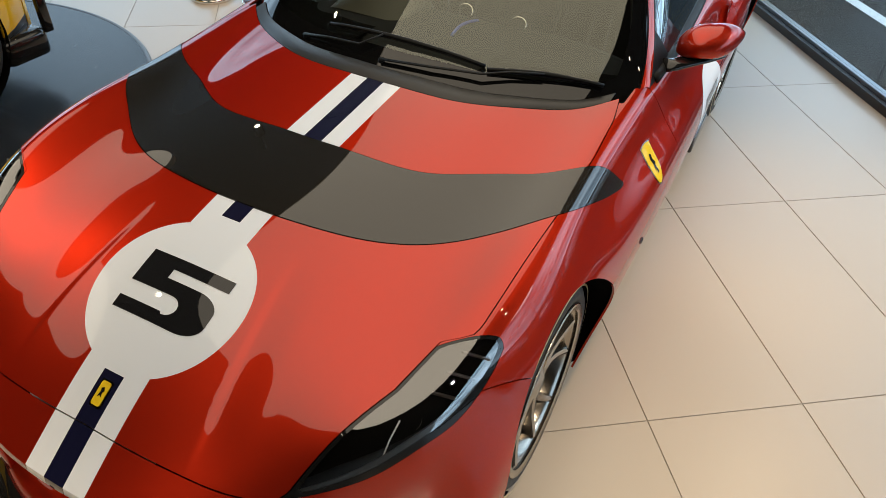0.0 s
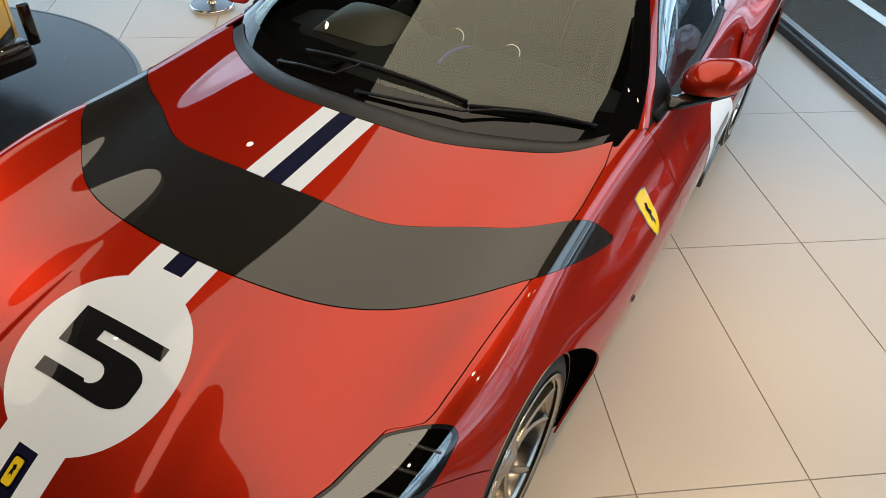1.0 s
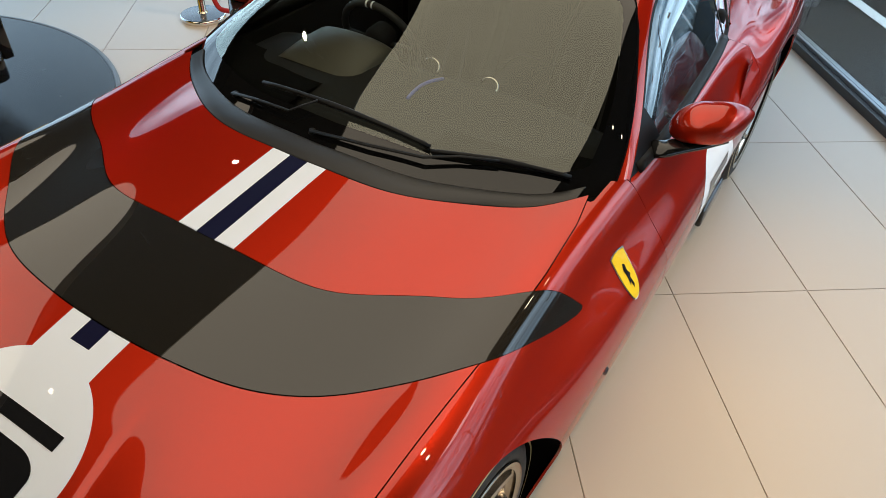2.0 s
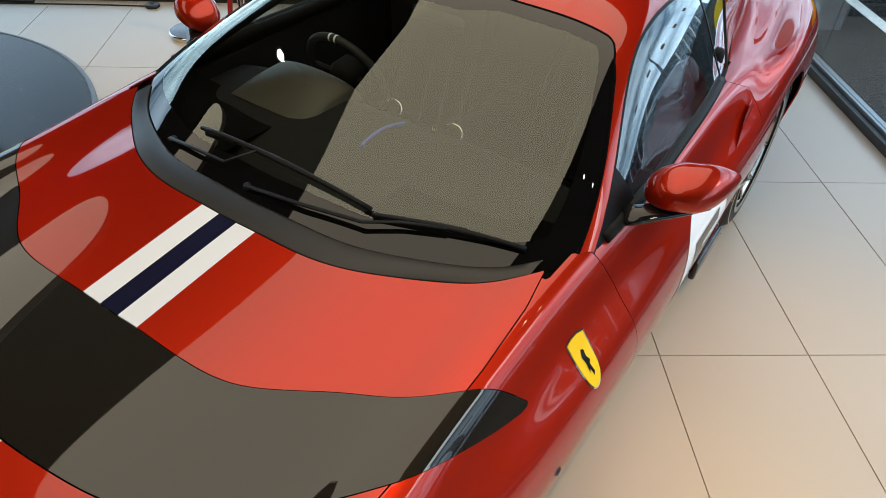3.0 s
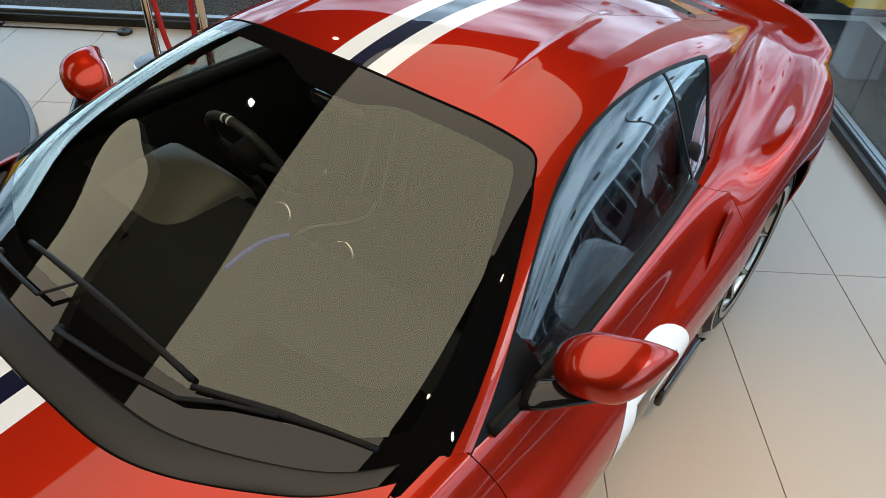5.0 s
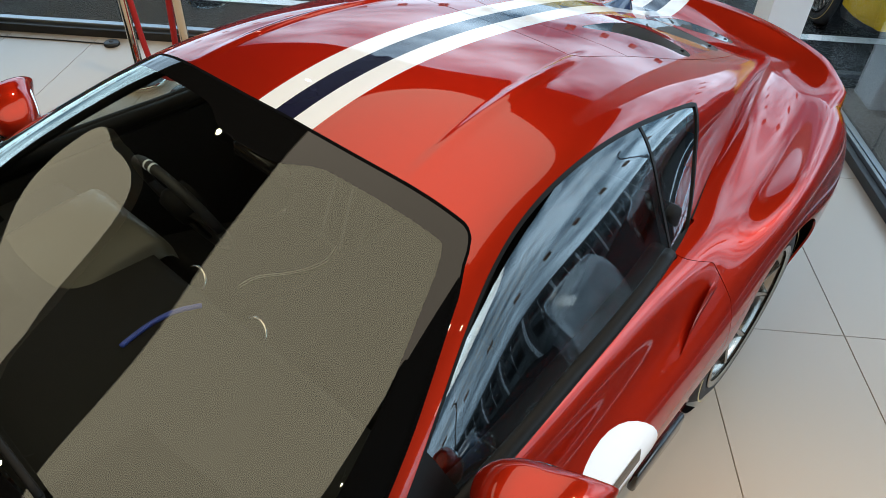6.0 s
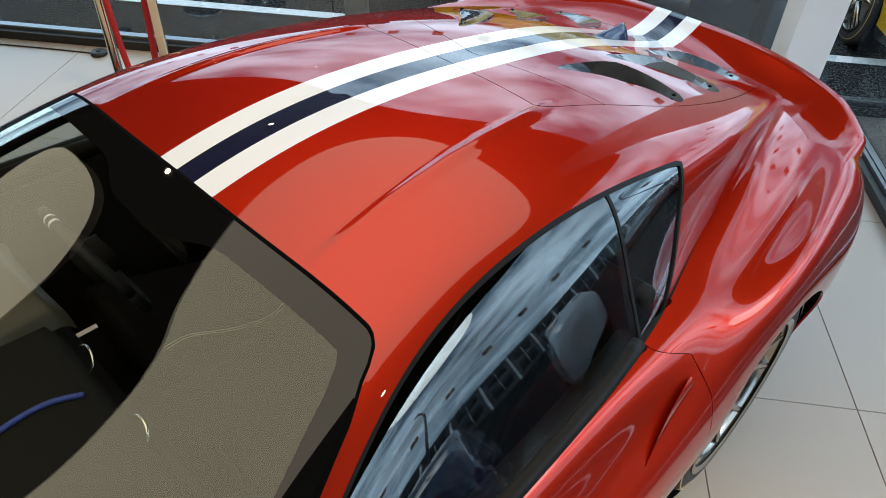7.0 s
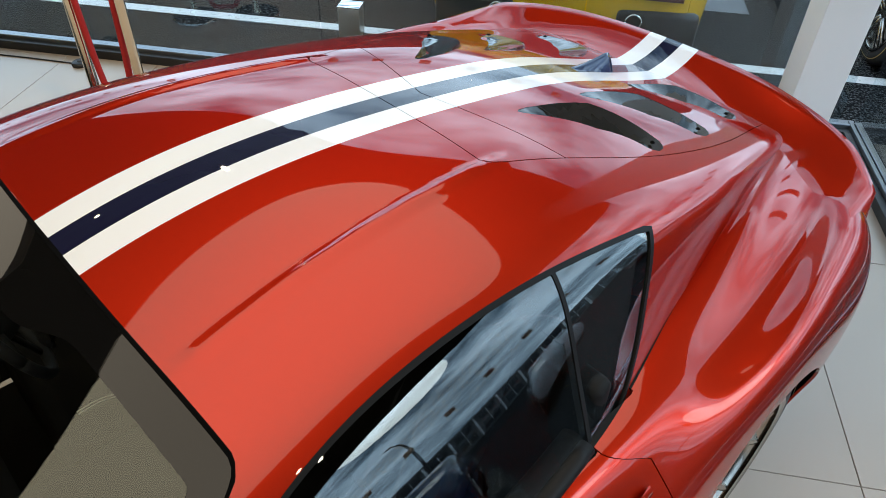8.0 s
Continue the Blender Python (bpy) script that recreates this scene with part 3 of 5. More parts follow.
# bonnet, with the blade that crosses it and the wing
f_bonnet = lambda x, y, z, u, v: max(x - BONNET_SIDE(y), BONNET_FRONT(x) - y) if v < 5 and y < 2.72 else 1.0
f_blade = lambda x, y, z, u, v: max(BLADE_FRONT(x) - y, y - BLADE_BACK(x)) if v < 5.6 and y < 2.4 else 1.0
f_lamp = lambda x, y, z, u, v: max(BONNET_SIDE(y) - x, x - LAMP_OUT(y), 0.80 - y, y - min(1.406, 1.365 + 0.75 * (x - 0.795))) if v < 6.5 else 1.0
blade, rest = between(body_polys, f_blade)
bonnet, rest = between(rest, f_bonnet)
lamp, rest = cut(rest, f_lamp)
bonnet, over = cut(bonnet, lambda x, y, z, u, v: y - COWL_FRONT(x))
bonnet_front, bonnet_rear = cut(bonnet, lambda x, y, z, u, v: y - 1.7 - 0.45 * max(0, x - 0.45))
# side panels
rest = cut(rest, lambda x, y, z, u, v: (0.1 if (v < 3.75 and 2.5 < y < 3.88) or (v < 3.3 and 3.87 < y < 4.05) or (v < 2 and y > 2.5 and y < 5.25) else -0.1))[0]
front_part, rest = between(rest, lambda x, y, z, u, v: y - DOOR_FRONT(z))
bumper, wing = between(front_part, lambda x, y, z, u, v: (y - (1.27 + 1.8 * max(0, x - 0.85))) if x > 0.5 else y - 1.3)
door, quarter = between(rest, lambda x, y, z, u, v: y - DOOR_BACK(z))
sill_f, wing = between(wing, lambda x, y, z, u, v: max(z - 0.235, 1.9 - y))
sill_d, door = between(door, lambda x, y, z, u, v: z - 0.235)
sill_q, quarter = between(quarter, lambda x, y, z, u, v: max(z - 0.235, y - 4.2))
shoulder, quarter = cut(quarter, lambda x, y, z, u, v: x - cabin_line(5)(y)[0] + 0.012 if y < 4.32 and v < 3.9 else 0.1)
tail, quarter = between(quarter, lambda x, y, z, u, v: 5.20 - y)

both = lambda p: p + mirrored(p)
part("bonnet", sheet(both(bonnet_front)), M_BONNET, car, "red bonnet with a white disc and stripe")
part("rear_bonnet", sheet(both(bonnet_rear)), M_STRIPE, car)
part("bonnet_blade", sheet(both(blade), 0.006, 0.0015), M_BLADE, car, "gloss black carbon blade across the bonnet")
part("front_bumper", sheet(both(bumper)), M_STRIPE, car)
for side, flip in (("", lambda p: p), ("", mirrored)):
    part("front_wing", sheet(flip(wing)), M_RED, car)
    part("door", sheet(flip(door)), M_RED, car)
    part("rear_quarter", sheet(flip(quarter)), M_RED, car)
    part("shoulder_trim", sheet(flip(shoulder)), M_CABIN, car)
    part("sill", sheet(flip(sill_f + sill_d + sill_q)), M_RED, car)
    part("tail_panel", sheet(flip(tail)), M_RED, car)

lining = [tuple((c[0] * 0.985, c[1], c[2] - 0.022, c[3], c[4]) for c in p) for p in under if max(c[4] for c in p) < 5]
part("inner_shell", sheet(both(lining), 0), M_GAP, car)

# cabin
def rounded(a, b, r):
    """The larger of a and b, with the corner between them rounded."""
    return math.hypot(max(a + r, 0), max(b + r, 0)) - r if a > -r and b > -r else max(a, b)


across = lambda v: (v - 2) * (0.38 if v < 2 else 0.055)
f_edge = lambda x, y, z, u, v: rounded(y - HEADER(x), across(v) - across(1.955 + 0.22 * min(1, max(0, (3.22 - y) / 0.3))), 0.05)
f_screen = lambda x, y, z, u, v: max(f_edge(x, y, z, u, v), (COWL_FRONT(x) + 0.02) - y)
WINDOW_TOP = curve((2.6, 3.0), (2.85, 2.96), (3.2, 2.93), (3.6, 2.93), (3.95, 2.93), (4.35, 2.96))
f_window = lambda x, y, z, u, v: max(WINDOW_TOP(y) - v, y - WINDOW_BACK(z), 2.66 - y, 0.872 - z)
screen, cab = cut(cabin_polys, f_screen)
seal_s, screen = cut(screen, lambda *c: -f_edge(*c) - 0.008)
GLASS_BASE = curve((0, 2.31), (0.2, 2.318), (0.35, 2.335), (0.5, 2.385), (0.62, 2.44), (0.72, 2.51), (0.80, 2.60), (0.88, 2.7))
frit, screen = cut(screen, lambda x, y, z, u, v: -max(f_edge(x, y, z, u, v) + 0.07 + 0.055 * math.exp(-((x / 0.17) ** 4)) * (y > 3.0), GLASS_BASE(x) + 0.075 - y))
window, cab = cut(cab, f_window)
cab = cut(cab, lambda x, y, z, u, v: max(2.55 - y, 0.875 - z) if y < 4.0 else -1)[0]
cab = cut(cab, lambda x, y, z, u, v: (COWL_FRONT(x) + 0.05) - y)[0]
deck, roof = between(cab, lambda x, y, z, u, v: max(x - DECK_SIDE(y), 4.05 - y) if v < 3 else 1.0)
SLOTS = (((0.185, 4.308), (0.285, 4.505), (0.425, 4.588), 0.060), ((0.176, 4.583), (0.270, 4.790), (0.415, 4.866), 0.066), ((0.132, 4.908), (0.225, 5.095), (0.375, 5.138), 0.064))


def slot_shape(inner, middle, outer, wd):
    """Outline of one slot in the rear deck, and its middle line."""
    (xi, yi), (xm, ym), (xo, yo) = inner, middle, outer
    mid = []
    for s in np.linspace(0, 1, 13):
        mid.append(Vector((xi * (1 - s) ** 2 + 2 * (2 * xm - (xi + xo) / 2) * s * (1 - s) + xo * s * s, yi * (1 - s) ** 2 + 2 * (2 * ym - (yi + yo) / 2) * s * (1 - s) + yo * s * s)))
    left, right = [], []
    for i, c in enumerate(mid):
        d = (mid[min(i + 1, 12)] - mid[max(i - 1, 0)]).normalized()
        s = i / 12
        w = wd * (0.06 + 0.94 * min(1, s * 2.0) ** 0.75) * (1 - 0.36 * max(0, s - 0.5) / 0.5)
        left.append(c + Vector((d.y, -d.x)) * w), right.append(c - Vector((d.y, -d.x)) * w)
    d = (mid[-1] - mid[-2]).normalized()
    we = wd * 0.64
    end = [mid[-1] + Vector((d.y, -d.x)) * we * math.cos(a) + d * we * 0.8 * math.sin(a) for a in np.linspace(0.3, math.pi - 0.3, 7)]
    return left + end + list(reversed(right)), mid


def inside_distance(shape, x, y):
    """Distance to an outline in plan, negative inside."""
    best, inside = 9.0, False
    for a, b in zip(shape, shape[1:] + shape[:1]):
        d = b - a
        s = max(0, min(1, ((x - a.x) * d.x + (y - a.y) * d.y) / max(d.length_squared, 1e-12)))
        best = min(best, math.hypot(x - a.x - s * d.x, y - a.y - s * d.y))
        if (a.y > y) != (b.y > y) and x < a.x + (y - a.y) * d.x / d.y:
            inside = not inside
    return -best if inside else best


for slot_row in SLOTS:
    shape, mid = slot_shape(*slot_row)
    deck = cut(deck, lambda x, y, z, u, v: -inside_distance(shape, x, y) if abs(y - mid[6].y) < 0.4 else -1.0)[0]
deck_front, deck = between(deck, lambda x, y, z, u, v: y - (4.16 + 0.25 * x))
trim, window = cut(window, lambda x, y, z, u, v: -max(WINDOW_TOP(y) + 0.10 - v, y - WINDOW_BACK(z) + 0.016))
divider = lambda x, y, z, u, v: y - (3.866 + 0.30 * (z - 0.895))
pane_f, pane_r = cut(window, divider)
sail, pane_f = cut(pane_f, lambda x, y, z, u, v: y - 2.945 + 0.25 * (z - 0.9))
_, pane_r = cut(pane_r, lambda x, y, z, u, v: divider(x, y, z, u, v) - 0.012)
pillar_strip = cut(cut(window, lambda *c: divider(*c) - 0.012)[0], lambda *c: -0.0 - divider(*c))[0]
glass_obs = [part("windscreen", sheet(both(screen), 0), M_WINDSCREEN, car, "curved laminated windscreen")]
part("windscreen_seal", sheet(both(seal_s), 0, 0.001), M_GAP, car)
part("screen_border", sheet(both(frit), 0), M_FRIT, car, "black printed border of the windscreen")
part("roof", sheet(both(roof)), M_STRIPE, car, "red roof with stripe, pillars and buttresses")
lining = [tuple((c[0] * 0.975, c[1], c[2] - 0.018, c[3], c[4]) for c in p) for p in roof if max(c[1] for c in p) < 4.1]
part("roof_lining", sheet(both(lining), 0), M_CABIN, car)
for flip in (lambda p: p, mirrored):
    lining = [tuple((c[0] - 0.020, c[1], c[2] - 0.012, c[3], c[4]) for c in p) for p in door if max(c[4] for c in p) < 6]
    part("door_lining", sheet(flip(lining), 0), M_CABIN, car)
part("deck_front", sheet(both(deck_front)), M_STRIPE, car)
part("rear_deck", sheet(both(deck), 0.008), M_STRIPE, car, "closed red rear deck with stripe")
for flip in (lambda p: p, mirrored):
    glass_obs.append(part("side_window", sheet(flip(pane_f), 0, -0.004), M_SIDEGLASS, car))
    glass_obs.append(part("quarter_window", sheet(flip(pane_r), 0, -0.004), M_SIDEGLASS, car))
    part("window_trim", sheet(flip(trim), 0.008, 0.001), M_TRIM, car)
    part("window_divider", sheet(flip(pillar_strip), 0.004, -0.002), M_TRIM, car)
    # added near-black copy of the pane, standing in for the cabin's shade behind it
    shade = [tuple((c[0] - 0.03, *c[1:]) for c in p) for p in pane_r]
    part("quarter_shade_sheet", sheet(flip(shade), 0, -0.004), M_CABIN, car)
    part("sail_panel", sheet(flip(sail), 0.004, -0.002), M_TRIM, car, "black triangular panel behind the windscreen pillar")
for g in glass_obs:
    g.visible_shadow = False

# ---- the red car: its parts ----
from mathutils.bvhtree import BVHTree


def tree_of(polys):
    co, fa = [], []
    for p in polys:
        fa.append(list(range(len(co), len(co) + len(p))))
        co += [c[:3] for c in p]
    return BVHTree.FromPolygons(co, fa)


BODY_TREE, CABIN_TREE = tree_of(both(body_polys)), tree_of(both(cabin_polys))


def drop_on(tree, x, y, lift=0.0):
    """The place on a surface below (x, y)."""
    hit = tree.ray_cast((x, y, 3), (0, 0, -1))
    n = hit[1] if hit[1].z > 0 else -hit[1]
    return hit[0] + n * lift


def side_on(tree, y, z, lift=0.0, sign=1):
    hit = tree.ray_cast((3 * sign, y, z), (-sign, 0, 0))
    n = hit[1] if hit[1].x * sign > 0 else -hit[1]
    return hit[0] + n * lift


def decal(outline, place, cell=0.02, holes=()):
    """A flat shape (outline in a plane) laid on a surface by place(a, b)."""
    bm = bmesh.new()
    edges = []
    for loop in (outline, *holes):
        vs = [bm.verts.new((a, b, 0)) for a, b in loop]
        edges += [bm.edges.new((vs[i], vs[(i + 1) % len(vs)])) for i in range(len(vs))]
    bmesh.ops.triangle_fill(bm, edges=edges, use_beauty=True)
    xs, ys = [v.co.x for v in bm.verts], [v.co.y for v in bm.verts]
    for axis, lo, hi in (((1, 0, 0), min(xs), max(xs)), ((0, 1, 0), min(ys), max(ys))):
        k = lo + cell
        while k < hi:
            bmesh.ops.bisect_plane(bm, geom=bm.verts[:] + bm.edges[:] + bm.faces[:], plane_co=[k * c for c in axis], plane_no=axis)
            k += cell
    for v in bm.verts:
        v.co = place(v.co.x, v.co.y)
    bmesh.ops.recalc_face_normals(bm, faces=bm.faces)
    return bm


def arc(cx, cy, rx, ry, a0, a1, n=14):
    return [(cx + rx * math.cos(radians(a0 + (a1 - a0) * k / n)), cy + ry * math.sin(radians(a0 + (a1 - a0) * k / n))) for k in range(n + 1)]


def figure_five(w, h):
    """The outline of a square-cut 5, w wide and h high round its middle."""
    t = 0.19 * h
    out = [(-w / 2, h / 2), (w / 2, h / 2), (w / 2, h / 2 - t), (-0.16 * w, h / 2 - t), (-0.16 * w, 0.16 * h)]
    out += [(0.24 * w, 0.16 * h)] + arc(0.24 * w, -0.08 * h, 0.26 * w, 0.24 * h, 80, 0, 8)
    out += arc(0.24 * w, -0.26 * h, 0.26 * w, 0.24 * h, 0, -90, 8)
    out += [(-0.5 * w, -h / 2), (-0.5 * w, -h / 2 + t), (0.0, -h / 2 + t)] + arc(0.02 * w, -0.20 * h, 0.12 * w, 0.145 * h, -90, 90, 8)
    out += [(-w / 2, -0.055 * h)]
    return out


on_bonnet = lambda lift: (lambda a, b: drop_on(BODY_TREE, a, b, lift))
part("number_on_bonnet", decal([(0.012 + x, 1.169 + y) for x, y in figure_five(0.285, 0.178)], on_bonnet(0.0012)), M_BLACKDECAL, car, "black number 5 on the white disc")

# the side disc with its number, seen edge on
for sign in (1, -1):
    on_side = lambda lift: (lambda a, b: side_on(BODY_TREE, a, b, lift, sign))
    part("number_disc", decal(arc(3.33, 0.535, 0.235, 0.225, 0, 360, 40)[:-1], on_side(0.0012), 0.03), M_WHITEDECAL, car, "white disc on the door")
    part("door_number", decal([(3.33 + sign * x, 0.535 + y) for x, y in figure_five(0.25, 0.23)], on_side(0.0026), 0.03), M_BLACKDECAL, car)
    # shield badge on the wing
    shield = [(2.40, 0.800), (2.44, 0.806), (2.48, 0.806), (2.52, 0.800)] + [(2.46 + 0.058 * math.cos(a) * (1 if abs(math.sin(a)) < 0.7 else 1), 0.745 + 0.085 * math.sin(a)) for a in np.linspace(0, -math.pi, 15)]
    shield = [(2.478 + 0.62 * (y - 2.46), 0.726 + 0.86 * (z - 0.738)) for y, z in shield]
    part("wing_badge_rim", decal([(2.478 + (y - 2.478) * 1.12, 0.728 + (z - 0.728) * 1.07) for y, z in shield], on_side(0.0018), 0.03), M_CHROME, car)
    badge = part("wing_badge", decal(shield, on_side(0.0030), 0.03), M_YELLOWBADGE, car, "yellow enamel shield badge")
    mark = [(2.455, 0.775), (2.475, 0.770), (2.470, 0.750), (2.485, 0.735), (2.468, 0.728), (2.478, 0.700), (2.462, 0.690), (2.455, 0.715), (2.440, 0.705), (2.446, 0.735), (2.438, 0.755)]
    mark = [(2.478 + 0.50 * (y - 2.461), 0.720 + 0.76 * (z - 0.732)) for y, z in mark]
    part("badge_mark", decal(mark, on_side(0.0042), 0.03), M_BLACKDECAL, badge)
    part("marker_lamp", lathe([(0, 0.006), (0.010, 0.005), (0.014, 0)], 16, m=Matrix.Translation(side_on(BODY_TREE, 2.27, 0.545, 0, sign)) @ Matrix.Rotation(radians(90 * sign), 4, "Y")), M_GLOSSBLACK, car)

# nose badge
plate = [(x * 0.75, 0.895 + y * 0.78) for x, y in arc(0.012, 0.027, 0.008, 0.008, 0, 90, 3) + arc(-0.012, 0.027, 0.008, 0.008, 90, 180, 3) + arc(-0.012, -0.027, 0.008, 0.008, 180, 270, 3) + arc(0.012, -0.027, 0.008, 0.008, 270, 360, 3)]
part("nose_badge_rim", decal([(x * 1.3, 0.895 + (y - 0.895) * 1.15) for x, y in plate], on_bonnet(0.003)), M_CHROME, car)
nose_badge = part("nose_badge", decal(plate, on_bonnet(0.0042)), M_YELLOWBADGE, car, "yellow rectangular nose badge")
part("badge_mark", decal([(0.002, 0.910), (0.007, 0.902), (0.003, 0.897), (0.006, 0.887), (-0.001, 0.891), (-0.006, 0.885), (-0.003, 0.9), (-0.006, 0.906)], on_bonnet(0.0052)), M_BLACKDECAL, nose_badge)

# scuttle panel between bonnet and windscreen
def scuttle_polys():
    rows = []
    for x in np.linspace(-0.765, 0.765, 61):
        a = abs(x)
        y0, y1 = COWL_FRONT(a) + 0.003, GLASS_BASE(a) + 0.045
        z0 = drop_on(BODY_TREE, x, min(y0, 2.52), 0).z
        hit = CABIN_TREE.ray_cast((x, y1, 3), (0, 0, -1))
        z1 = hit[0].z - 0.012 if hit[0] is not None else z0
        pts = []
        for k, (s, dz) in enumerate(((0, -0.014), (0.0, -0.002), (0.02, 0.001), (0.25, 0.004), (0.52, 0.005), (0.58, 0.001), (0.61, -0.022), (0.85, -0.028), (1.0, -0.020))):
            pts.append((x, y0 + s * (y1 - y0), z0 + (z1 - z0) * s + dz * min(1, max(0.15, (0.80 - a) / 0.2)), 0, 0))
        rows.append(pts)
    return [(A[j], B[j], B[j + 1], A[j + 1]) for A, B in zip(rows, rows[1:]) for j in range(8)]


part("scuttle_panel", sheet(scuttle_polys(), 0.004), M_SATIN, car, "satin dark grey scuttle panel")


# wipers
def on_glass(x, y, lift):
    return drop_on(CABIN_TREE, x, y, lift)


def wiper(arm, tip_a, tip_b):
    """arm: places on the glass from the pivot to the middle of the blade."""
    n = len(arm) - 1
    wp = part("wiper_arm", tube([on_glass(x, y, 0.012 + 0.014 * min(1, 2 * i / n)) for i, (x, y) in enumerate(arm)], lambda s: 0.0085 - 0.003 * s, 8, flat=0.5), M_TRIM, car)
    blade = [on_glass(tip_a[0] + (tip_b[0] - tip_a[0]) * s, tip_a[1] + (tip_b[1] - tip_a[1]) * s, 0.013 + 0.005 * math.sin(math.pi * s)) for s in np.linspace(0, 1, 14)]
    part("wiper_blade", tube(blade, lambda s: 0.008 + 0.003 * math.exp(-((s - 0.5) / 0.15) ** 2), 8, flat=0.8), M_TRIM, wp)
    lip = [on_glass(tip_a[0] + (tip_b[0] - tip_a[0]) * s, tip_a[1] + (tip_b[1] - tip_a[1]) * s, 0.005) for s in np.linspace(0, 1, 14)]
    part("wiper_lip", tube(lip, 0.004, 6), M_RUBBER, wp)
    part("wiper_pivot", lathe([(0, 0.024), (0.010, 0.022), (0.013, 0.01), (0.015, -0.02)], 16, m=Matrix.Translation(on_glass(*arm[0], -0.012))), M_TRIM, wp)


wiper(((-0.42, 2.37), (-0.30, 2.36), (-0.155, 2.355), (-0.09, 2.42)), (-0.335, 2.432), (0.322, 2.422))
wiper(((-0.05, 2.325), (0.15, 2.345), (0.33, 2.378), (0.42, 2.43), (0.525, 2.478)), (0.335, 2.412), (0.718, 2.556))


# wheels
def wheel(name, hub, x_out, tyre_r, width, rim_r, sign):
    """A wheel whose outer face lies at x_out; spokes in pairs."""
    at = Matrix.Translation((0, hub[0], hub[1]))
    flip = Matrix.Scale(sign, 4, (1, 0, 0))
    xi = x_out - width
    w = part(name, lathe([(rim_r - 0.005, xi + 0.01), (rim_r + 0.03, xi + 0.002), (tyre_r - 0.02, xi + 0.012), (tyre_r, xi + 0.04), (tyre_r, x_out - 0.045), (tyre_r - 0.004, x_out - 0.03), (tyre_r - 0.022, x_out - 0.010), (rim_r + 0.035, x_out + 0.002), (rim_r + 0.012, x_out - 0.002), (rim_r - 0.004, x_out - 0.012)], 64, "X", flip @ at), M_TYRE, car, "low-profile black tyre on an alloy wheel")
    # grooves as flat bands on the tread, their shade given by colour
    for k in range(3):
        g = lathe([(tyre_r + 0.0006, xi + width * (0.3 + 0.2 * k) - 0.006), (tyre_r + 0.0006, xi + width * (0.3 + 0.2 * k) + 0.006)], 64, "X", flip @ at)
        part("tread_groove_shade", g, M_GAP, w)
    part("tyre_band", lathe([(rim_r + 0.062, x_out + 0.0005), (rim_r + 0.069, x_out - 0.0005)], 64, "X", flip @ at), M_CALIPER, w, "thin yellow ring on the tyre wall")
    part("rim", lathe([(rim_r - 0.03, xi + 0.02), (rim_r, xi + 0.01), (rim_r - 0.028, xi + 0.05), (rim_r - 0.035, x_out - 0.09), (rim_r - 0.022, x_out - 0.03), (rim_r - 0.012, x_out - 0.012), (rim_r + 0.010, x_out + 0.001), (rim_r + 0.004, x_out + 0.005), (rim_r - 0.016, x_out - 0.002)], 64, "X", flip @ at), M_RIM, w)
    for k in range(5):
        for side in (-1, 1):
            a0, a1 = radians(72 * k + 7 * side), radians(72 * k + 16 * side)
            bm = bmesh.new()
            rows = []
            for s in np.linspace(0, 1, 6):
                a, r = a0 + (a1 - a0) * s**1.5, 0.05 + (rim_r - 0.068) * s
                c = Vector((x_out - 0.030 - 0.012 * math.sin(math.pi * s) + 0.022 * s, r * math.cos(a), r * math.sin(a)))
                tan = Vector((0, -math.sin(a), math.cos(a)))
                wd = 0.020 - 0.007 * s
                rows.append([bm.verts.new(c + tan * wd * q + Vector((d, 0, 0))) for q, d in ((-1, -0.03), (-0.75, -0.004), (-0.2, 0.0), (0.2, 0.0), (0.75, -0.004), (1, -0.03))])
            for A, B in zip(rows, rows[1:]):
                for j in range(5):
                    bm.faces.new((A[j], A[j + 1], B[j + 1], B[j]))
            bmesh.ops.transform(bm, matrix=flip @ at, verts=bm.verts)
            bmesh.ops.recalc_face_normals(bm, faces=bm.faces)
            auto_sharp(part("spoke", bm, M_RIM, w), 30)
    part("hub", lathe([(0, x_out - 0.022), (0.035, x_out - 0.022), (0.042, x_out - 0.028), (0.062, x_out - 0.034), (0.07, x_out - 0.06)], 32, "X", flip @ at), M_RIM, w)
    part("brake_disc", lathe([(0.07, x_out - 0.10), (0.195, x_out - 0.10), (0.2, x_out - 0.115), (0.195, x_out - 0.13)], 48, "X", flip @ at), M_DISC, w)
    cal = bmesh.new()
    rings = []
    for a in np.linspace(radians(140), radians(215), 12):
        rings.append([cal.verts.new((x, r * math.cos(a), r * math.sin(a))) for x, r in ((x_out - 0.085, 0.14), (x_out - 0.078, 0.16), (x_out - 0.078, 0.205), (x_out - 0.09, 0.222), (x_out - 0.14, 0.222))])
    for A, B in zip(rings, rings[1:]):
        for j in range(4):
            cal.faces.new((A[j], A[j + 1], B[j + 1], B[j]))
    bmesh.ops.transform(cal, matrix=flip @ at, verts=cal.verts)
    part("brake_caliper", cal, M_CALIPER, w)
    # arch lining, its deep shade put into the near-black colour
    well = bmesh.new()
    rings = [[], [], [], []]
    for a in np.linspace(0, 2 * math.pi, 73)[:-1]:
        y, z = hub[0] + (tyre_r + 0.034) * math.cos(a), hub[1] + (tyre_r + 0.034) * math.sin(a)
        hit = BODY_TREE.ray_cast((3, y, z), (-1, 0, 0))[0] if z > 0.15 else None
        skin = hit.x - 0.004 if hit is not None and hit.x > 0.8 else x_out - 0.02
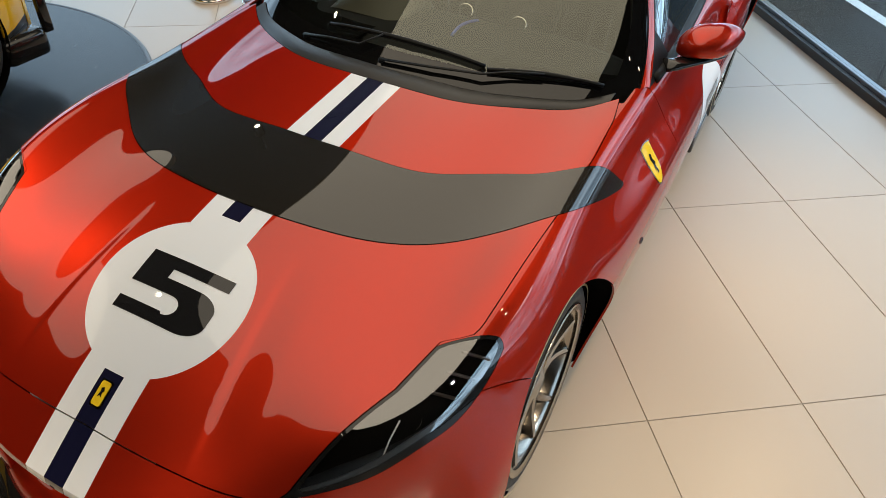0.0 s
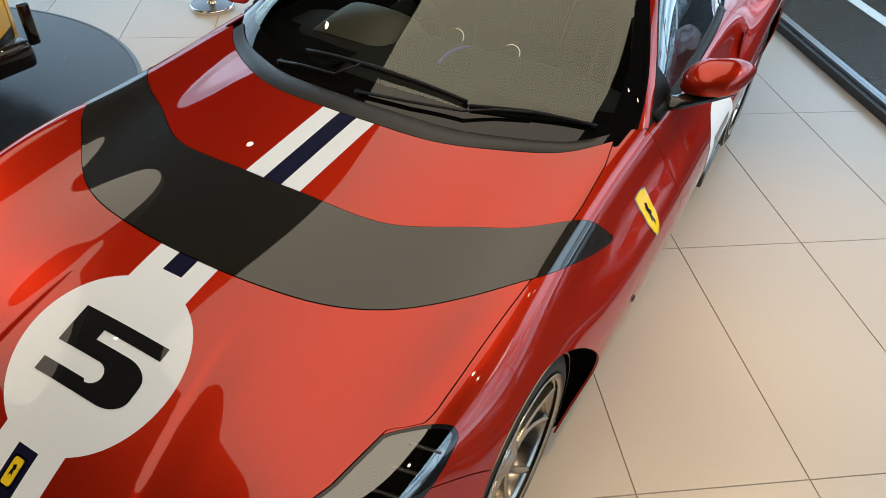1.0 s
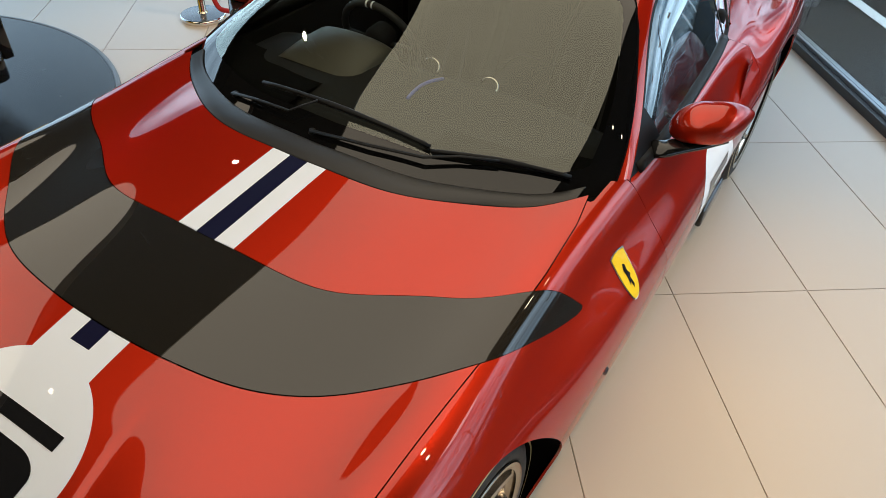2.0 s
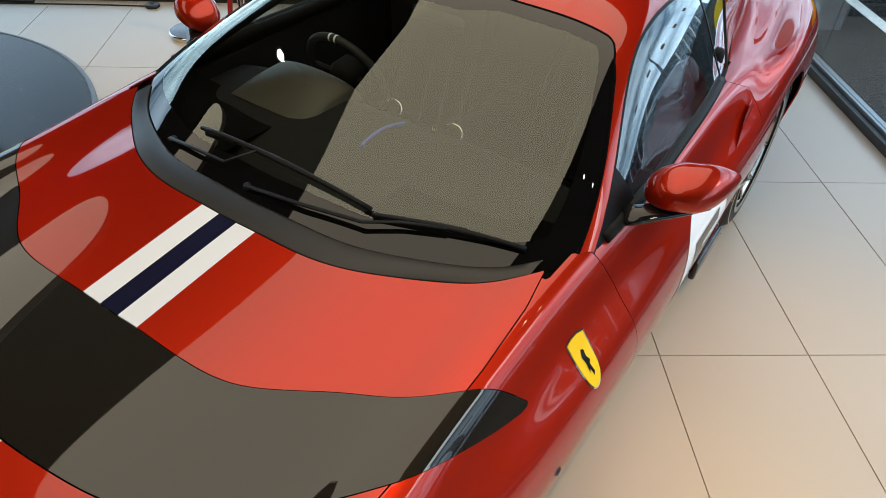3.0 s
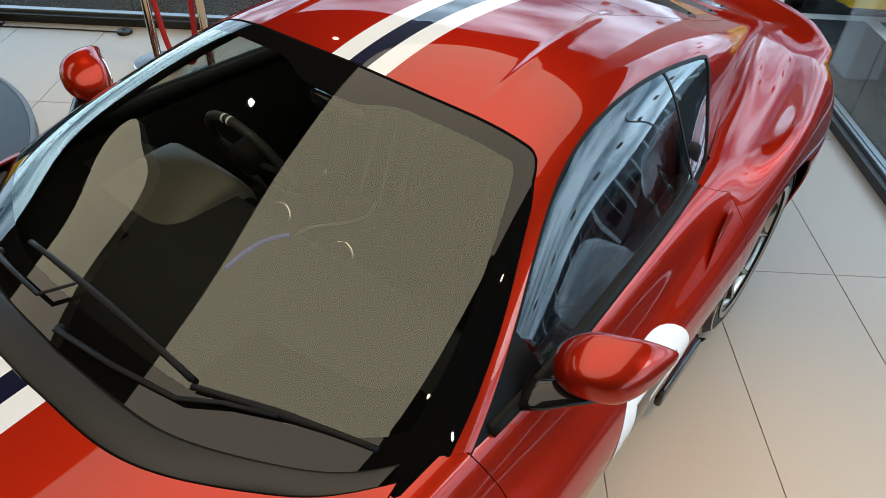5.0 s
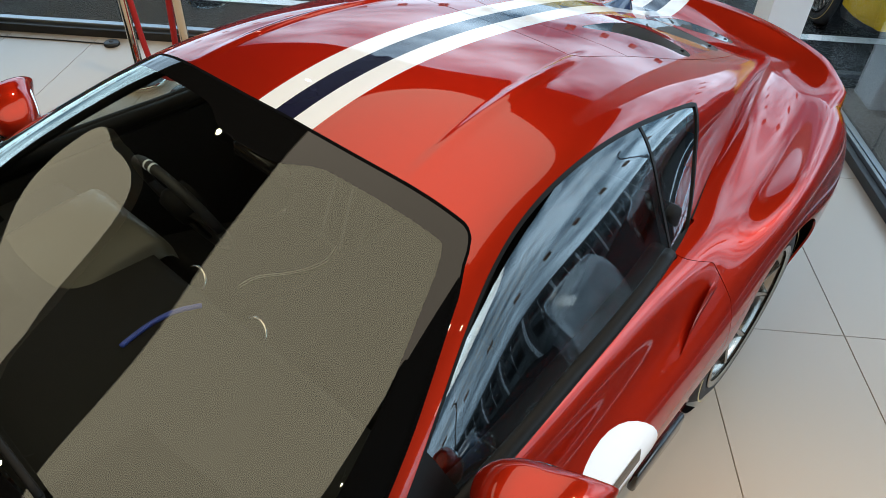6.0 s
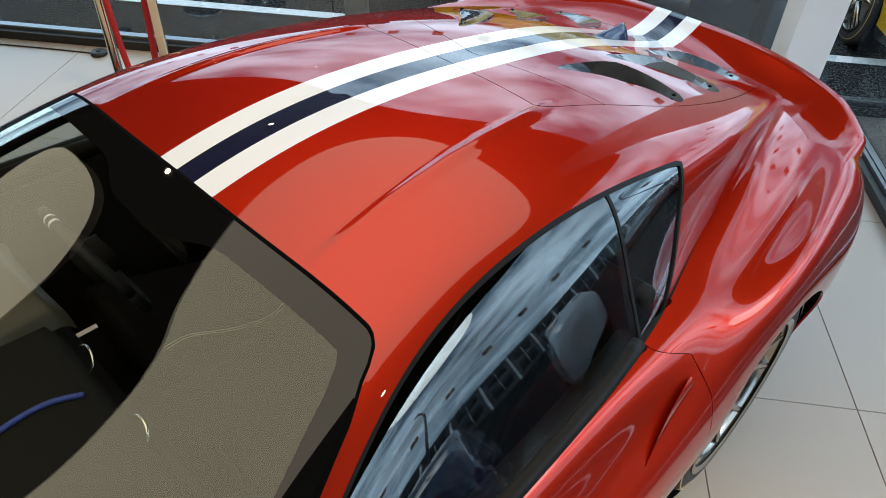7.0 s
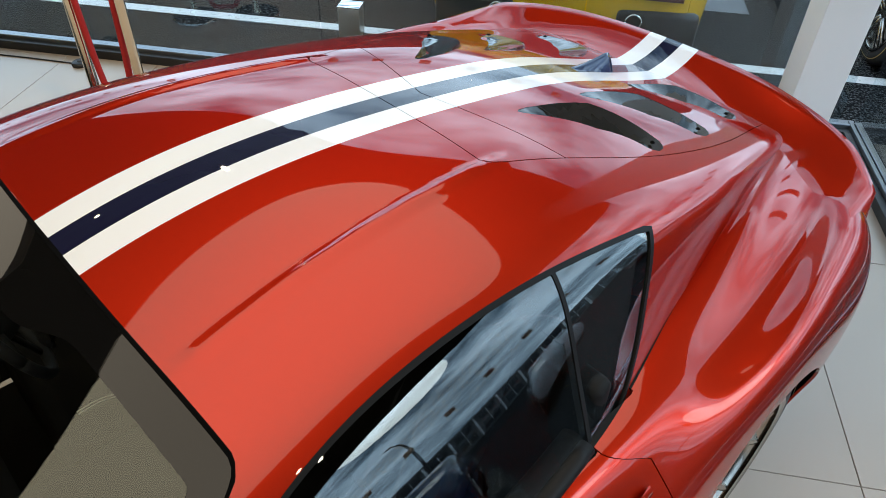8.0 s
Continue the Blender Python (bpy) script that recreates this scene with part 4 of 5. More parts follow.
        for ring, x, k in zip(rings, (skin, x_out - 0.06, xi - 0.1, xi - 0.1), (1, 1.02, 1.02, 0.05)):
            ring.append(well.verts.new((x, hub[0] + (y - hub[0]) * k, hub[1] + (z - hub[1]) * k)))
    for A, B in zip(rings, rings[1:]):
        for j in range(72):
            well.faces.new((A[j], A[(j + 1) % 72], B[(j + 1) % 72], B[j]))
    bmesh.ops.transform(well, matrix=flip, verts=well.verts)
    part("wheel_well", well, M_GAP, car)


for sign in (1, -1):
    wheel("front_wheel", FRONT_HUB, 0.935, 0.352, 0.275, 0.275, sign)
    wheel("rear_wheel", REAR_HUB, 0.978, 0.368, 0.315, 0.275, sign)


# mirrors
def mirror(sign):
    flip = Matrix.Scale(sign, 4, (1, 0, 0))
    bm = bmesh.new()
    bmesh.ops.create_uvsphere(bm, u_segments=48, v_segments=32, radius=1)
    for v in bm.verts:
        x, y, z = v.co
        # full at the inner end, drawn out to a raised tip at the outer end
        sx = 0.125 * math.copysign(abs(x) ** (0.95 if x > 0 else 0.62), x)
        taper = 1 - 0.50 * max(0, x) ** 2.2 - 0.12 * max(0, -x) ** 2
        sy = (0.100 if y < 0 else 0.050) * y * taper
        sz = (0.072 if z > 0 else 0.050) * math.copysign(abs(z) ** (0.85 if z > 0 else 0.7), z) * taper
        v.co = (sx, sy + 0.055 * max(0, x) ** 2, sz + 0.026 * x)
    under_bm = bm.copy()
    low = lambda f: f.calc_center_median().z < -0.026 + 0.20 * f.calc_center_median().x
    bmesh.ops.delete(bm, geom=[f for f in bm.faces if low(f)], context="FACES")
    bmesh.ops.delete(under_bm, geom=[f for f in under_bm.faces if not low(f)], context="FACES")
    place = flip @ pose(0.988, 2.995, 0.977, -4, 0, 18)
    bmesh.ops.transform(bm, matrix=place, verts=bm.verts)
    bmesh.ops.transform(under_bm, matrix=place @ Matrix.Scale(0.985, 4), verts=under_bm.verts)
    shell = part("mirror_shell", bm, M_RED, car, "red painted door mirror on a black arm")
    part("mirror_underside", under_bm, M_GLOSSBLACK, shell, "gloss black lower half")
    back = lathe([(0, 0.0), (0.85, 0), (0.9, -0.04)], 32, m=flip @ pose(0.975, 3.042, 0.975, 0, -8, 18) @ Matrix.Rotation(radians(-90), 4, "X") @ Matrix.Diagonal((0.085, 0.05, 0.2, 1)))
    part("mirror_glass", back, M_CHROME, shell)
    foot = [(0.855, 2.86, 0.908), (0.89, 2.88, 0.912), (0.935, 2.915, 0.922), (0.985, 2.955, 0.930), (1.035, 3.005, 0.938)]
    part("mirror_foot", tube([flip @ Vector(p) for p in foot], lambda s: 0.048 - 0.022 * s, 14, flat=0.42), M_GLOSSBLACK, shell)
    plate = boxed((0.84, 2.76, 0.885), (0.872, 2.90, 0.915), 0.008, flip)
    part("mirror_base", plate, M_TRIM, shell)


mirror(1), mirror(-1)
for sign in (1, -1):
    line = [cabin_line(2)(u) for u in np.linspace(2.78, 3.30, 16)]
    part("pillar_trim", tube([(sign * (x - 0.035), y, z - 0.030) for x, y, z in line], 0.022, 12), M_CABIN, car)

# belt mouldings and door handles
for sign in (1, -1):
    belt = []
    for y in np.linspace(2.74, 3.86, 30):
        hit = CABIN_TREE.ray_cast((3, y, 0.903), (-1, 0, 0))
        if hit[0] is not None:
            belt.append((sign * (hit[0].x - 0.004), y, 0.902))
    part("belt_moulding", tube(belt, 0.021, 12, flat=0.8), M_TRIM, car)
    part("door_top", tube([(x - sign * 0.030, y, z - 0.004) for x, y, z in belt], 0.028, 10, flat=0.8), M_CABIN, car)
    bm = bmesh.new()
    rows = []
    for s in np.linspace(0, 1, 9):
        y, z = 3.93 - 0.22 * s, 0.815 - 0.075 * s
        c = side_on(BODY_TREE, y, z, 0.0, sign)
        h = 0.030 * math.sin(math.pi * min(1, 0.08 + s * 0.92)) ** 0.7 + 0.002
        rows.append([bm.verts.new(c + Vector((sign * d, 0, q * h))) for q, d in ((-1, 0.001), (-0.3, 0.014 * (1 - s)), (0.6, 0.010 * (1 - s)), (1, 0.001))])
    for A, B in zip(rows, rows[1:]):
        for j in range(3):
            bm.faces.new((A[j], A[j + 1], B[j + 1], B[j]))
    bmesh.ops.recalc_face_normals(bm, faces=bm.faces)
    part("door_handle", bm, M_RED, car)
    fin = boxed((0.95, 3.70, 0.10), (0.978, 4.02, 0.195), 0.010, Matrix.Scale(sign, 4, (1, 0, 0)))
    part("skirt_fin", fin, M_GLOSSBLACK, car, "gloss black fin ahead of the rear wheel")

# headlamps
lamp_ring, lamp_lens = cut(lamp, lambda x, y, z, u, v: -f_lamp(x, y, z, u, v) - 0.011)
lamp_strip, _ = cut(cut(lamp_lens, lambda x, y, z, u, v: LAMP_OUT(y) - 0.024 - x)[0], lambda x, y, z, u, v: y - 1.36)
for sign, flip in ((1, lambda p: p), (-1, mirrored)):
    lens = part("headlamp", sheet(flip(lamp_lens), 0), M_LAMPGLASS, car, "clear headlamp lens over a black housing")
    lens.visible_shadow = False
    part("lamp_surround", sheet(flip(lamp_ring), 0.02, -0.001), M_GLOSSBLACK, lens)
    bowl = [tuple((c[0], c[1] + 0.01, c[2] - 0.05, 0, 0) for c in p) for p in flip(lamp)]
    part("lamp_housing", sheet(bowl, 0), M_SATIN, lens)
    part("light_guide", sheet([tuple((c[0], c[1], c[2] - 0.008, 0, 0) for c in p) for p in flip(lamp_strip)], 0.006), M_DISC, lens, "slim grey light guide")
    mx = Matrix.Scale(sign, 4, (1, 0, 0))
    for k in range(3):
        bm = boxed((-0.036, -0.004, -0.003), (0.036, 0.004, 0.003), 0.001, mx @ pose(0.822 - 0.012 * k, 1.335 - 0.052 * k, 0.768 - 0.027 * k, -20, 14, 22))
        part("lamp_slat", bm, M_DISC, lens)
    part("projector", lathe([(0.0, 0.0), (0.020, 0.003), (0.028, 0.0), (0.034, 0.012), (0.036, -0.03)], 24, m=mx @ pose(0.735, 1.165, 0.668, 40, 0, 12)), M_DISC, lens)
    rod = [drop_on(BODY_TREE, sign * x, y, -0.012) for x, y in ((0.725, 1.050), (0.727, 1.090), (0.730, 1.130))]
    part("light_rod", tube(rod, 0.0022, 6), M_WHITEDECAL, lens, "thin white light rod")
    part("projector_glass", lathe([(0.0, 0.014), (0.012, 0.012), (0.022, 0.004)], 24, m=mx @ pose(0.735, 1.165, 0.668, 40, 0, 12)), M_GLOSSBLACK, lens)

# nose below the bumper edge
def nose_polys(levels):
    """Strips that follow the nose in plan; levels are rows of (height, set back)."""
    rows = []
    for z, back in levels:
        row = []
        for i, v in enumerate(np.linspace(-4.6, 4.6, 61)):
            a = abs(v)
            f = spline(range(9), [body_line(i)(0.70)[0] for i in range(9)]), spline(range(9), [body_line(i)(0.70)[1] for i in range(9)]), spline(range(9), [body_line(i)(0.70)[2] for i in range(9)])
            row.append((math.copysign(float(f[0](a)), v), float(f[1](a)) + back, (float(f[2](a)) if z is None else z), 0, 0))
        rows.append(row)
    return [(A[j], B[j], B[j + 1], A[j + 1]) for A, B in zip(rows, rows[1:]) for j in range(60)]


part("bumper_lip", sheet(nose_polys([(None, 0), (0.445, -0.004), (0.425, 0.004), (0.41, 0.03)]), 0), M_STRIPE, car)
part("grille", sheet(nose_polys([(0.42, 0.05), (0.34, 0.10), (0.24, 0.10), (0.20, 0.05)]), 0), M_GAP, car)
part("lower_bumper", sheet(nose_polys([(0.25, 0.05), (0.24, 0.0), (0.20, -0.02), (0.16, 0.0)]), 0.01), M_RED, car)
part("splitter", sheet(nose_polys([(0.16, 0.05), (0.15, -0.07), (0.135, -0.075), (0.125, 0.05)]), 0), M_GLOSSBLACK, car, "gloss black front splitter")
for x in (-0.34, 0.34):
    part("bumper_strut", boxed((x - 0.02, 0.74, 0.2), (x + 0.02, 0.86, 0.43), 0.008), M_RED, car)

blade_rise = curve((0, 0.1), (0.1, 0.5), (0.25, 0.9), (0.4, 1.0), (0.7, 0.9), (1, 0.5))
# rear deck: three blades each side, the aerial fin and the spoiler
for sign in (1, -1):
    for slot_row in SLOTS:
        outline, mid = slot_shape(*slot_row)
        wide = slot_row[3]
        shape = [(sign * q.x, q.y) for q in outline]

        # a gloss black blade, its rear edge a little proud and its front edge sunk
        def depth_at(a, b):
            best = min(range(12), key=lambda i: (abs(a) - (mid[i].x + mid[i + 1].x) / 2) ** 2 + (b - (mid[i].y + mid[i + 1].y) / 2) ** 2)
            step = mid[best + 1] - mid[best]
            k = best + ((abs(a) - mid[best].x) * step.x + (b - mid[best].y) * step.y) / step.length_squared
            off = ((abs(a) - mid[best].x) * step.y - (b - mid[best].y) * step.x) / step.length / wide
            return -(0.012 - 0.020 * (1 + min(1.1, max(-1.1, off)))) * blade_rise(min(1, max(0, k / 12))), mid[min(12, max(0, round(k)))]

        rim, foot = [], []
        for a, b in shape:
            d, m = depth_at(a, b)
            top = drop_on(CABIN_TREE, a, b)
            fx, fy = a + (sign * m.x - a) * 0.04, b + (m.y - b) * 0.04
            rim.append(top), foot.append((fx, fy, drop_on(CABIN_TREE, fx, fy).z - d))
        slot = part("vortex_blade", decal([q[:2] for q in foot], lambda a, b: drop_on(CABIN_TREE, a, b) - Vector((0, 0, depth_at(a, b)[0])), 0.012), M_SLOT, car, "tilted gloss black blade let into the rear deck")
        walls = bmesh.new()
        up, lo = [walls.verts.new(q) for q in rim], [walls.verts.new(q) for q in foot]
        for i in range(len(up)):
            j = (i + 1) % len(up)
            walls.faces.new((up[i], up[j], lo[j], lo[i]))
        bmesh.ops.recalc_face_normals(walls, faces=walls.faces)
        part("blade_edge", walls, M_GLOSSBLACK, slot)
        end = mid[-1]
        part("blade_bolt", lathe([(0, 0.004), (0.005, 0.003), (0.007, 0)], 12, m=Matrix.Translation(drop_on(CABIN_TREE, sign * end.x, end.y) + Vector((0, 0, 0.003)))), M_GAP, slot)

fin = bmesh.new()
rows = []
for s in np.linspace(0, 1, 12):
    y = 4.77 + 0.22 * s
    h, w = 0.068 * s**1.3 * (1 if s < 0.93 else 0.9), 0.03 * math.sin(math.pi * min(0.5, 0.08 + s * 0.6)) ** 0.8
    base = drop_on(CABIN_TREE, 0, y, -0.003)
    rows.append([fin.verts.new(base + Vector((q * w * k, 0, h * e))) for q, k, e in ((-1, 1, 0), (-1, 0.75, 0.35), (-1, 0.35, 0.8), (0, 0, 1), (1, 0.35, 0.8), (1, 0.75, 0.35), (1, 1, 0))])
for A, B in zip(rows, rows[1:]):
    for j in range(6):
        fin.faces.new((A[j], A[j + 1], B[j + 1], B[j]))
fin.faces.new(rows[-1])
bmesh.ops.recalc_face_normals(fin, faces=fin.faces)
part("aerial_fin", fin, material("dark_blue_paint", (0.008, 0.022, 0.075), 0.5, 0.3, 1.0, 0.05), car, "dark blue shark fin aerial")

LIP = curve((0, 5.418), (0.3, 5.405), (0.5, 5.37), (0.7, 5.305), (0.82, 5.23), (0.885, 5.14), (0.93, 5.01))
ROOT = curve((0, 5.20), (0.3, 5.19), (0.47, 5.155), (0.65, 5.08), (0.78, 4.98), (0.86, 4.90), (0.92, 4.82))
LIP_Z = curve((0, 0.996), (0.3, 0.992), (0.5, 0.980), (0.7, 0.952), (0.82, 0.930), (0.885, 0.912), (0.92, 0.89))
ROOT_Z = curve((0, 0.956), (0.3, 0.938), (0.47, 0.915), (0.65, 0.905), (0.78, 0.893), (0.86, 0.880), (0.92, 0.84))
rows = []
for x in np.linspace(-0.90, 0.90, 81):
    a = abs(x)
    row = []
    near = min(1, max(0, (a - 0.50) / 0.15))
    hit = BODY_TREE.ray_cast((x, ROOT(a), 3), (0, 0, -1))[0]
    low = ROOT_Z(a) + (hit.z - 0.002 - ROOT_Z(a)) * near if hit is not None else ROOT_Z(a)
    hit = BODY_TREE.ray_cast((x, LIP(a), 3), (0, 0, -1))[0]
    end = min(1, max(0, (a - 0.72) / 0.18)) ** 1.5
    high = LIP_Z(a) + ((hit.z if hit is not None else low - 0.03) + 0.004 - LIP_Z(a)) * end
    for s, k in ((-0.06, -0.012), (0, 0), (0.2, 0.02), (0.45, 0.16), (0.7, 0.46), (0.88, 0.78), (1.0, 1.0)):
        row.append((x, ROOT(a) + (LIP(a) - ROOT(a)) * s, low + (high - low) * k, 0, 0))
    row += [(x, LIP(a) + 0.006, high - 0.006, 0, 0), (x, LIP(a) - 0.01, high - 0.05, 0, 0), (x * 0.99, LIP(a) - 0.06, 0.70, 0, 0), (x * 0.95, LIP(a) - 0.02, 0.45, 0, 0), (x * 0.92, LIP(a) - 0.10, 0.22, 0, 0)]
    rows.append(row)
spoiler_polys = [(A[j], B[j], B[j + 1], A[j + 1]) for A, B in zip(rows, rows[1:]) for j in range(len(rows[0]) - 1)]
part("rear_spoiler", sheet(spoiler_polys, 0), M_STRIPE, car, "upswept red rear spoiler with stripe")

# cabin inside
def shell_grid(fn, nu, nv):
    bm = bmesh.new()
    g = [[bm.verts.new(fn(u, v)) for v in np.linspace(0, 1, nv)] for u in np.linspace(0, 1, nu)]
    for A, B in zip(g, g[1:]):
        for j in range(nv - 1):
            bm.faces.new((A[j], A[j + 1], B[j + 1], B[j]))
    bmesh.ops.recalc_face_normals(bm, faces=bm.faces)
    return bm


def dash(u, v):
    x = -0.74 + 1.48 * u
    side = 1 - (abs(x) / 0.76) ** 6
    y = 2.40 + 0.62 * v + 0.09 * (x / 0.74) ** 2 * (1 - v)
    z = 0.845 + 0.03 * v + 0.022 * math.sin(math.pi * v) + 0.012 * math.exp(-((abs(x) - 0.37) / 0.16) ** 2) * v - 0.22 * max(0, v - 0.88) / 0.12
    return (x, y, z - 0.05 * (1 - side))


part("dashboard", shell_grid(dash, 40, 24), M_CABIN, car, "black upholstered dashboard")
for x, y in ((-0.02, 2.945), (0.23, 2.935)):
    ring = [(x + 0.036 * math.cos(a), y + 0.012 + 0.016 * math.sin(a), 0.892 + 0.026 * math.sin(a)) for a in np.linspace(-0.5, math.pi - 0.5, 14)]
    part("air_vent_ring", tube(ring, 0.0035, 6), M_CHROME, car)
trim_x, trim_y = spline(range(4), (0.042, 0.032, 0.035, 0.063)), spline(range(4), (2.716, 2.783, 2.853, 2.915))
part("dash_trim", tube([(float(trim_x(t)), float(trim_y(t)), dash(0.52, (float(trim_y(t)) - 2.40) / 0.62)[2] + 0.004) for t in np.linspace(0, 3, 20)], 0.0065, 8), M_BLUE, car, "thin blue trim line")


def instrument_hood(u, v):
    a = (u - 0.5) * 2
    rise = math.sqrt(max(0, 1 - a * a)) ** 0.8
    return (-0.37 + 0.19 * a, 2.70 + 0.28 * v + 0.02 * a * a, 0.865 + 0.075 * rise * math.sin(math.pi * min(0.55, 0.1 + 0.5 * v)) - 0.03 * max(0, v - 0.92) / 0.08)


part("instrument_hood", shell_grid(instrument_hood, 25, 18), M_SEAT, car, "olive leather hood over the instruments")
part("cabin_floor", boxed((-0.80, 2.5, 0.20), (0.80, 4.1, 0.24), 0.01), M_CABIN, car)
part("bulkhead", boxed((-0.78, 3.92, 0.24), (0.78, 3.98, 0.98), 0.02), M_CABIN, car)
part("parcel_shelf", boxed((-0.60, 3.95, 0.86), (0.60, 4.5, 0.90), 0.02), M_CABIN, car)
part("centre_tunnel", boxed((-0.11, 2.8, 0.24), (0.11, 3.9, 0.58), 0.04), M_CABIN, car)
part("headlining", shell_grid(lambda u, v: tuple(drop_on(CABIN_TREE, -0.54 + 1.08 * u, 3.30 + 0.75 * v, -0.025)), 16, 12), M_CABIN, car)
for sign in (1, -1):
    part("door_card", boxed((0.80, 2.6, 0.25), (0.82, 3.92, 0.86), 0.008, Matrix.Scale(sign, 4, (1, 0, 0))), M_CABIN, car)


def seat(x):
    def back(u, v):
        a = (u - 0.5) * 2
        w = 0.235 - 0.05 * max(0, v - 0.55) / 0.45 - 0.06 * max(0, v - 0.8) / 0.2
        wing = 0.085 * abs(a) ** 3 * (1 - 0.6 * v)
        return (x + a * w, 3.72 + 0.24 * v + 0.05 * v * v - wing, 0.36 + 0.66 * v)

    def base(u, v):
        a = (u - 0.5) * 2
        return (x + a * 0.24, 3.15 + 0.56 * v, 0.53 - 0.19 * v + 0.05 * abs(a) ** 3)
    b = shell_grid(back, 21, 25)
    seat_back = part("seat_back", b, M_BLACKSEAT, car, "dark bucket seat")
    seat_back.modifiers.new("thickness", "SOLIDIFY").thickness = 0.05
    cushion = part("seat_cushion", shell_grid(base, 17, 15), M_BLACKSEAT, car)
    cushion.modifiers.new("thickness", "SOLIDIFY").thickness = 0.09
    for dx in (-0.07, 0.07):
        part("belt_strap", shell_grid(lambda u, v: (x + dx * (1 - 0.3 * v) + (u - 0.5) * 0.045, 3.72 + 0.24 * v + 0.05 * v * v - 0.055, 0.36 + 0.66 * v), 3, 14), M_BELT, seat_back)


seat(0.37), seat(-0.37)
# twin seams on the driver's seat: one up the backrest, one winding over the cushion
for path in (((-0.407, 3.872, 0.785), (-0.388, 3.785, 0.585), (-0.378, 3.708, 0.405)), ((-0.372, 3.728, 0.352), (-0.325, 3.655, 0.376), (-0.277, 3.575, 0.405), (-0.259, 3.480, 0.437), (-0.270, 3.380, 0.470), (-0.292, 3.290, 0.501), (-0.270, 3.205, 0.530))):
    ts = range(len(path))
    fx, fy, fz = (spline(ts, [p[k] for p in path]) for k in range(3))
    for dx in (-0.005, 0.005):
        part("seam", tube([(float(fx(t)) + dx, float(fy(t)), float(fz(t))) for t in np.linspace(0, len(path) - 1, 40)], 0.0018, 6), M_STITCH, car, "cream stitched seam on the driver's seat")
ringp = [(-0.38 + 0.175 * math.cos(a), 3.145 - 0.065 * math.sin(a), 0.835 + 0.165 * math.sin(a)) for a in np.linspace(0, 2 * math.pi, 41)]
wheel_s = part("steering_wheel", tube(ringp, 0.015, 10), M_RUBBER, car, "black steering wheel with two white marks")
for da in (-0.07, 0.07):
    mark = [(-0.38 + 0.175 * math.cos(a), 3.145 - 0.065 * math.sin(a), 0.835 + 0.165 * math.sin(a)) for a in np.linspace(math.pi / 2 + da - 0.02, math.pi / 2 + da + 0.02, 4)]
    part("rim_mark", tube(mark, 0.0158, 10), M_WHITEDECAL, wheel_s)
part("steering_hub", lathe([(0, 0.03), (0.05, 0.028), (0.065, 0.0), (0.05, -0.06)], 24, m=pose(-0.38, 3.13, 0.835, 112, 0, 0)), M_CABIN, wheel_s)
for a in (0, 180, 270):
    part("steering_spoke", tube([(-0.38, 3.13, 0.835), (-0.38 + 0.17 * math.cos(radians(a)), 3.145 - 0.06 * math.sin(radians(a)), 0.835 + 0.16 * math.sin(radians(a)))], 0.014, 8, flat=0.5), M_CABIN, wheel_s)
part("rear_view_mirror", boxed((-0.11, 3.17, 1.11), (0.11, 3.20, 1.165), 0.02), M_GLOSSBLACK, car)

# ---- things in the showroom ----
# turntable
M_TURN = material("blue_grey_satin_deck", (0.009, 0.012, 0.017), 0.3, 0, 0, 0.2)
rough_by(M_TURN, noise_of(M_TURN, 14, 4), 0.20, 0.30)
M_TURNEDGE = material("grey_deck_edge", (0.075, 0.085, 0.095), 0.4, 0.3)
turn = thing("turntable", "low round blue-grey display turntable", "turntable", at=pose(-3.148, 1.896, 0))
part("deck", lathe([(0, 0.060), (1.0, 0.060), (1.505, 0.060)], 128), M_TURN, turn)
part("edge_ring", lathe([(1.507, 0.056), (1.507, 0.061), (1.528, 0.061), (1.537, 0.052), (1.537, 0.0)], 128), M_TURNEDGE, turn, "lighter grey bevelled edge")

# barrier posts with a rope
M_ROPE = material("red_velvet_rope", (0.38, 0.012, 0.014), 0.8)
bumped(M_ROPE, noise_of(M_ROPE, 600, 2), 0.4, 0.001)
M_BRASS = material("warm_polished_steel", (0.80, 0.70, 0.55), 0.10, 1.0)
M_BASETOP = material("dark_base_plate", (0.10, 0.10, 0.105), 0.22, 0.9)
POSTS = ((-2.46, 2.92), (-2.07, 2.77))
for p, q in POSTS:
    th = thing("barrier_post", "polished steel rope barrier post with a round foot", "barrier post", "barrier posts", at=ROOM @ pose(p, q, 0))
    part("foot", lathe([(0.158, 0.0), (0.160, 0.005), (0.160, 0.022), (0.156, 0.030), (0.150, 0.033)], 64), M_CHROME, th)
    part("foot_plate", lathe([(0.1495, 0.0335), (0.08, 0.040), (0.03, 0.042), (0.0, 0.042)], 64), M_BASETOP, th)
    part("post", lathe([(0.036, 0.04), (0.030, 0.05), (0.025, 0.056), (0.025, 0.90), (0.032, 0.905), (0.032, 0.935), (0.024, 0.95), (0.028, 0.975), (0.018, 0.995), (0.0, 1.0)], 32), M_BRASS, th)
rope = thing("barrier_rope", "sagging red velvet rope between the barrier posts", "rope")
a, b = (ROOM @ Vector((p, q, 0.88)) for p, q in POSTS)
d = (b - a).normalized()
a, b = a + d * 0.045, b - d * 0.045
pts = []
for s in np.linspace(0, 1, 33):
    x = (s - 0.5) * 2
    pts.append(a.lerp(b, 0.5 + 0.5 * math.copysign(abs(x) ** 0.8, x)) - Vector((0, 0, 0.80 * (1 - abs(x) ** 4))))
part("cord", tube(pts, 0.017, 10), M_ROPE, rope)
